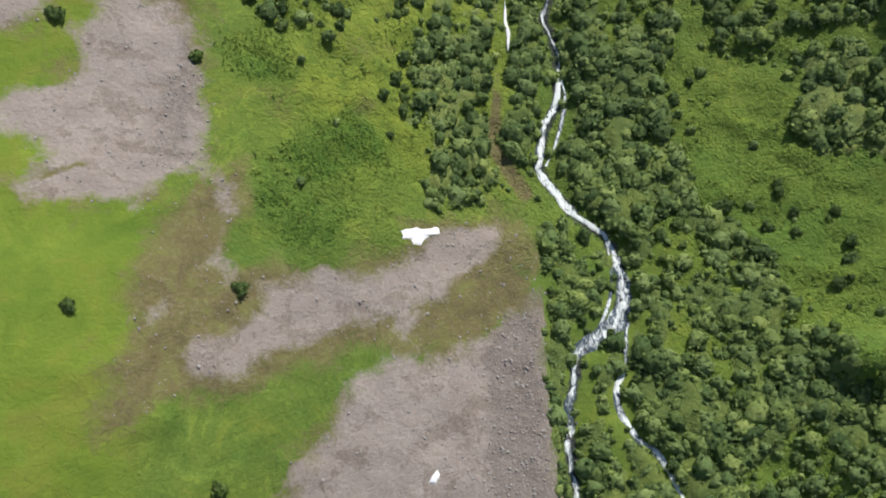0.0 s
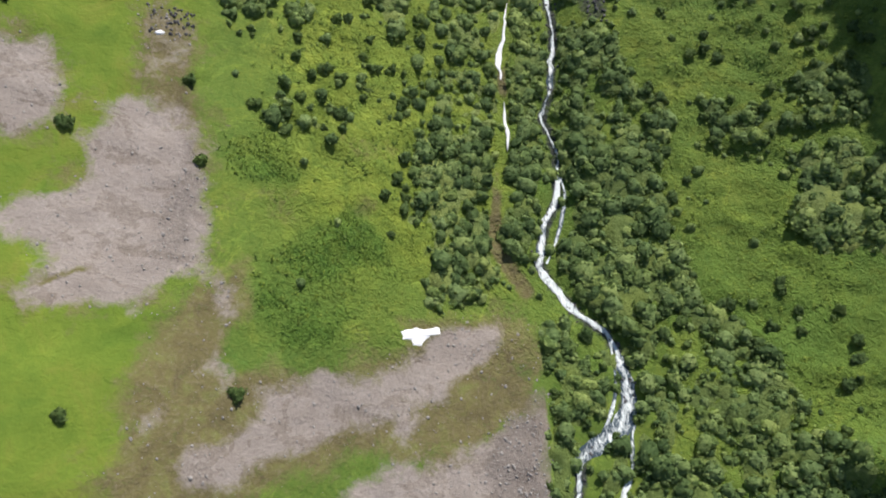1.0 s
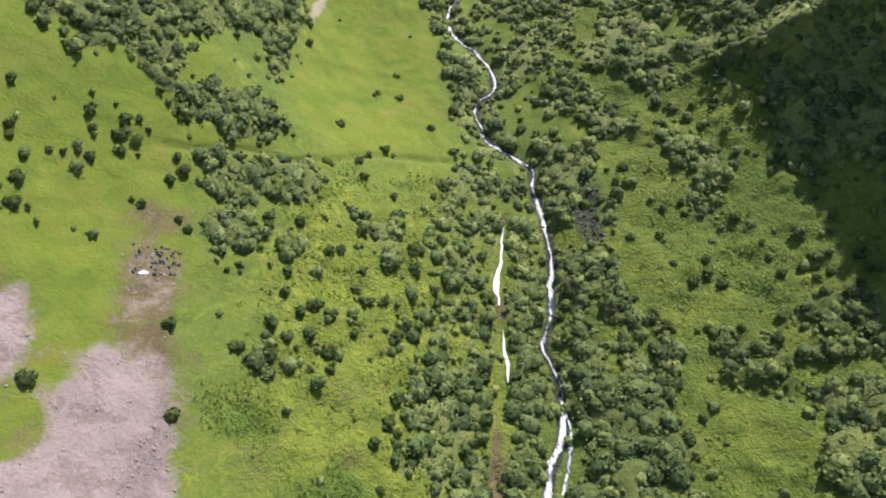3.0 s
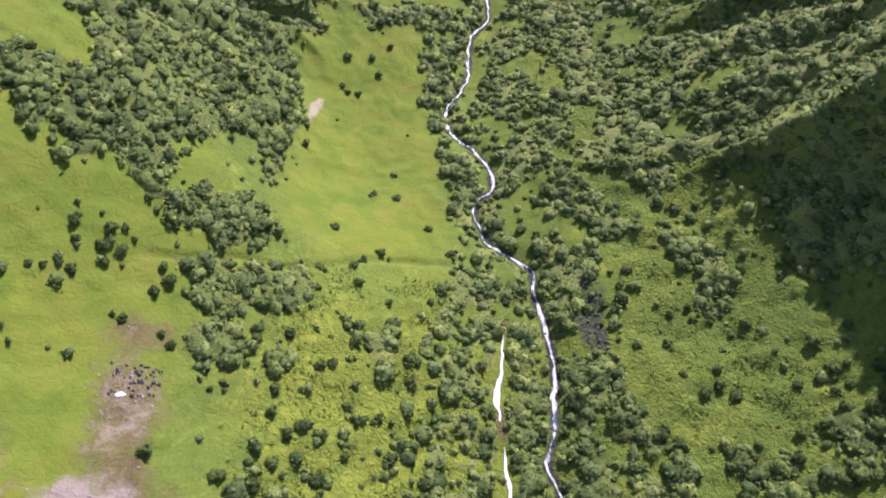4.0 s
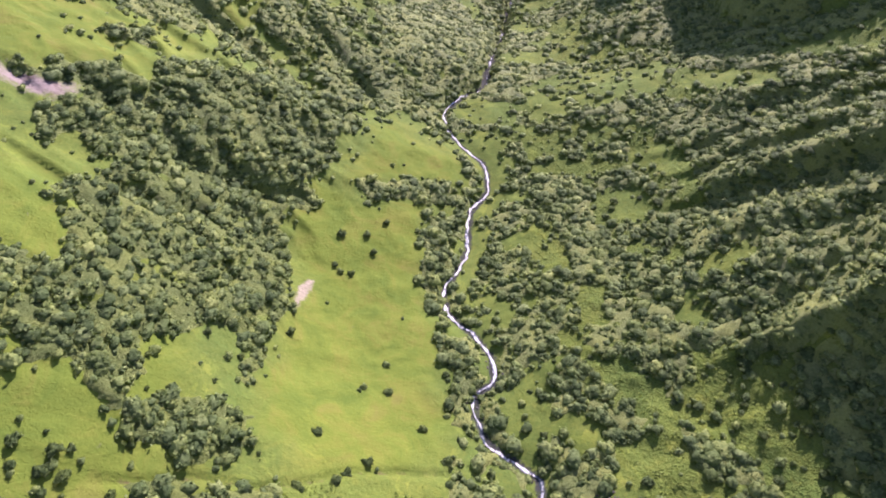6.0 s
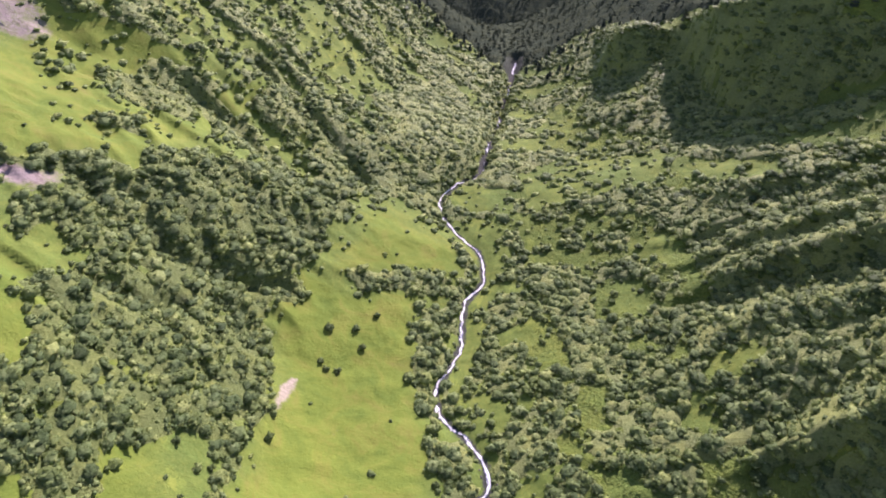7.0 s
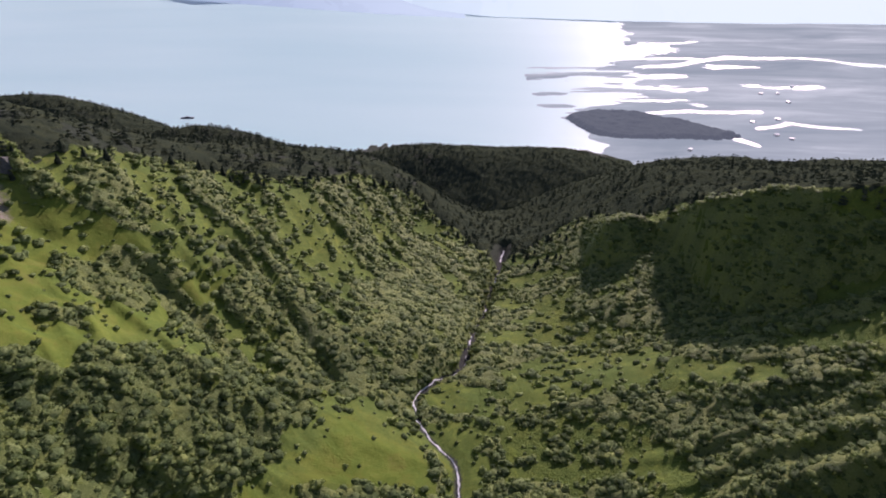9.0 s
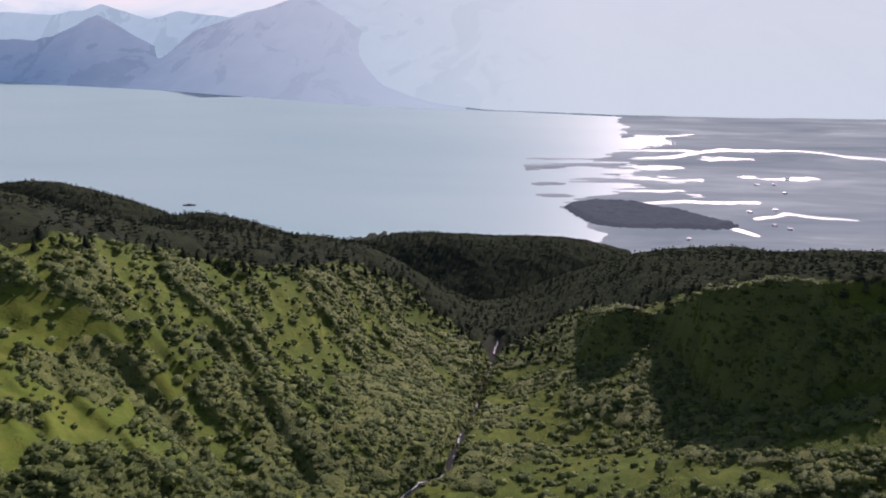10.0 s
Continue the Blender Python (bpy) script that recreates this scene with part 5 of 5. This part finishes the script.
def snow_patch(outline, seed, label="white remnant snow patch melting on the scree"):
    """A thin lens of snow with a lobed outline."""
    pts = np.array(outline + outline[:1], float)
    run = np.concatenate([[0], np.cumsum(np.hypot(*np.diff(pts, axis=0).T))])
    q = np.linspace(0, run[-1], 64, endpoint=False)
    ring = np.stack([np.interp(q, run, pts[:, 0]), np.interp(q, run, pts[:, 1])], 1)
    centre = ring.mean(0)
    ring = centre + (ring - centre) * (1 + 0.5 * (fbm(ring[:, 0], ring[:, 1], 1.1, seed, 3) - 0.5))[:, None]
    V, F, rings, sides = [], [], 7, 64
    for k in range(rings):
        t = (k / (rings - 1)) ** 0.7
        p = centre + (ring - centre) * t
        V.append(np.stack([p[:, 0], p[:, 1], height(p[:, 0], p[:, 1]) + 0.40 * (1 - t**4) - 0.05], 1))
        if k:
            F += [((k - 1) * sides + s, (k - 1) * sides + (s + 1) % sides, k * sides + (s + 1) % sides, k * sides + s) for s in range(sides)]
    tagged(new("snow_patch", build_mesh("snow_patch", np.concatenate(V), F, [SNOW], flat=False)), label, "snow")


snow_patch([(-10.2, 21.8), (-7, 23.0), (-4.2, 22.6), (-1.2, 23.6), (-0.8, 21.6), (-3.4, 21.0), (-5.2, 18.6), (-7.4, 18.3), (-7.4, 20.0), (-9.6, 19.8)], 3)
snow_patch([(-3.4, -36), (-2.4, -34.4), (-1.2, -32.8), (-0.6, -34.2), (-1.4, -36)], 5)
snow_patch([(-70.2, 93.0), (-69, 94), (-67.8, 93.4), (-68.2, 92.6), (-69.6, 92.4)], 9)


def snow_strip(line, width, seed, taper):
    me = ribbon("snow_strip", line, width, 0.30, SNOW, 0.4, seed, 5, taper)
    tagged(new("snow_strip", me), "narrow strip of old snow in a brown gully", "snow")


snow_strip([(20, 129), (19, 123), (18.2, 117), (17.8, 112), (16.9, 108), (16.4, 104.5), (17.2, 101.5), (17.0, 99)], 1.25, 21, ((98, 101, 104, 108, 113, 121, 130), (0.15, 0.7, 1.5, 1.2, 0.8, 0.5, 0.1)))
snow_strip([(17.6, 92), (18.0, 88), (18.1, 84), (18.6, 80), (18.5, 76)], 1.0, 29, ((75.5, 79, 85, 89, 92.5), (0.15, 1.1, 0.9, 0.6, 0.1)))


def ledges(x0, y0, x1, y1, tall, layers, seed):
    """A face of tilted rock layers, each one set back from the one below, running from one end to the other."""
    cols, per = 44, 4
    q = np.linspace(0, 1, cols)
    run = np.stack([x0 + (x1 - x0) * q, y0 + (y1 - y0) * q], 1)
    out = np.array([y1 - y0, -(x1 - x0)]) / math.hypot(x1 - x0, y1 - y0)
    thin = np.minimum(smooth(0, 0.25, q), smooth(1, 0.7, q)) * (0.65 + 0.7 * fbm(q * 40, q * 0, 9, seed, 3))
    foot = height(run[:, 0], run[:, 1])
    rows = []
    for k in range(layers):
        for lip, (up, back) in enumerate(((0.0, 0.0), (0.55, 0.06), (0.92, 0.02), (1.0, 0.30))):
            level = (k + up) / layers
            jag = 1.3 * (fbm(q * 60 + 7 * k, q * 0 + 3 * lip, 2.2, seed + k, 3) - 0.5)
            set_back = 0.55 * tall * (k + back) / layers + jag
            p = run - out * set_back[:, None]
            rows.append(np.stack([p[:, 0], p[:, 1], foot - 0.8 + (tall + 0.8) * level * thin - 0.10 * tall * q * level + 0.25 * jag], 1))
    p = run - out * (1.3 * tall)
    rows.append(np.stack([p[:, 0], p[:, 1], np.minimum(height(p[:, 0], p[:, 1]) - 0.4, rows[-1][:, 2])], 1))
    n = len(rows)
    i = (np.arange(n - 1)[:, None] * cols + np.arange(cols - 1)[None, :]).ravel()
    me = build_mesh("rock_outcrop", np.concatenate(rows), np.stack([i, i + 1, i + 1 + cols, i + cols], 1), [PALE_ROCK])
    tagged(new("rock_outcrop", me), "dark grey layered rock outcrop on the ridge", "rock")


ledges(-188, 372, -162, 374, 5.0, 9, 1)
ledges(-194, 360, -170, 362, 2.8, 6, 2)
ledges(-192, 347, -168, 344, 1.8, 5, 3)


# thin falls in the gorge
for k, line in enumerate(([(38, 458), (39, 464), (40, 470)], [(47, 504), (48, 511), (50, 518)], [(53, 538), (54, 546), (56, 554)], [(28, 402), (29, 408), (30, 414)])):
    me = ribbon("waterfall", line, 1.3, 0.5, WATER, 0.5, 40 + k)
    tagged(new("waterfall", me), "thin white waterfall in the dark gorge", "waterfall", kind="structure")

# rocks that break the stream
rock_meshes = [build_mesh("stream_boulder", v, f, [DARK_ROCK]) for v, f, _ in STONES]
run = np.array(STREAM, float)
where = np.concatenate([[0], np.cumsum(np.hypot(*np.diff(run, axis=0).T))])
spots = rng.uniform(30, 330, 150)
spot_xy = along(spots, where, run)
for k, (x, y) in enumerate(spot_xy):
    x, y = x + rng.uniform(-2.6, 2.6), y + rng.uniform(-1, 1)
    size = rng.uniform(0.5, 1.3)
    ob = new("stream_boulder", rock_meshes[k % 6])
    ob.matrix_basis = Matrix.LocRotScale((x, y, float(height(x, y)) + 0.12 * size), Euler((0.2 * (k % 4), 0.1, k * 1.3)), (size, size, size))
    tagged(ob, "dark wet boulder in the stream bed", "boulder", "boulders in the stream")


# ---- small things by the lake ----
WALL = plain("pale_wall", (0.62, 0.61, 0.58), (0.80, 0.79, 0.76), 3.0)
ROOF = plain("metal_roof", (0.80, 0.81, 0.82), (0.90, 0.90, 0.90), 2.0, 0.3)
HULL = plain("dark_hull", (0.03, 0.035, 0.04), (0.07, 0.075, 0.08), 2.0, 0.5)


def box_mesh(name, sx, sy, z0, z1, mat, ridge=0.0):
    """A block, or with a ridge a gable roof, on its centre."""
    x, y = sx / 2, sy / 2
    top = 0.02 if ridge else y
    v = [(-x, -y, z0), (x, -y, z0), (x, y, z0), (-x, y, z0), (-x, -top, z1 + ridge), (x, -top, z1 + ridge), (x, top, z1 + ridge), (-x, top, z1 + ridge)]
    f = [(3, 2, 1, 0), (4, 5, 6, 7), (0, 1, 5, 4), (1, 2, 6, 5), (2, 3, 7, 6), (3, 0, 4, 7)]
    return build_mesh(name, v, f, [mat])


def house(x, y, sx, sy, turn):
    root = new("lakeside_house")
    part("wall", box_mesh("wall", sx, sy, -0.5, 3.5, WALL), root)
    part("roof", box_mesh("roof", sx + 1.2, sy + 1.2, 3.5, 3.5, ROOF, 0.9), root)
    root.matrix_basis = pose(x, y, LAKE_Z + 2.4, 0, 0, turn)
    tagged(root, "pale house with a grey roof on the delta", "house", "houses on the delta")


for k, (x, y) in enumerate(((754, 1772), (864, 1852), (796, 1774), (639, 1520), (668, 1400), (649, 1425), (451, 1326), (786, 1690), (700, 1540))):
    house(x, y, 9, 7, 40 * k)

barge = new("moored_barge")
part("hull", box_mesh("hull", 26, 7, -0.6, 1.6, HULL), barge)
part("deckhouse", box_mesh("deckhouse", 7, 5, 1.6, 3.4, HULL), barge)
barge.matrix_basis = pose(-542, 1520, LAKE_Z, 0, 0, 4)
tagged(barge, "dark barge lying still on the lake", "barge")
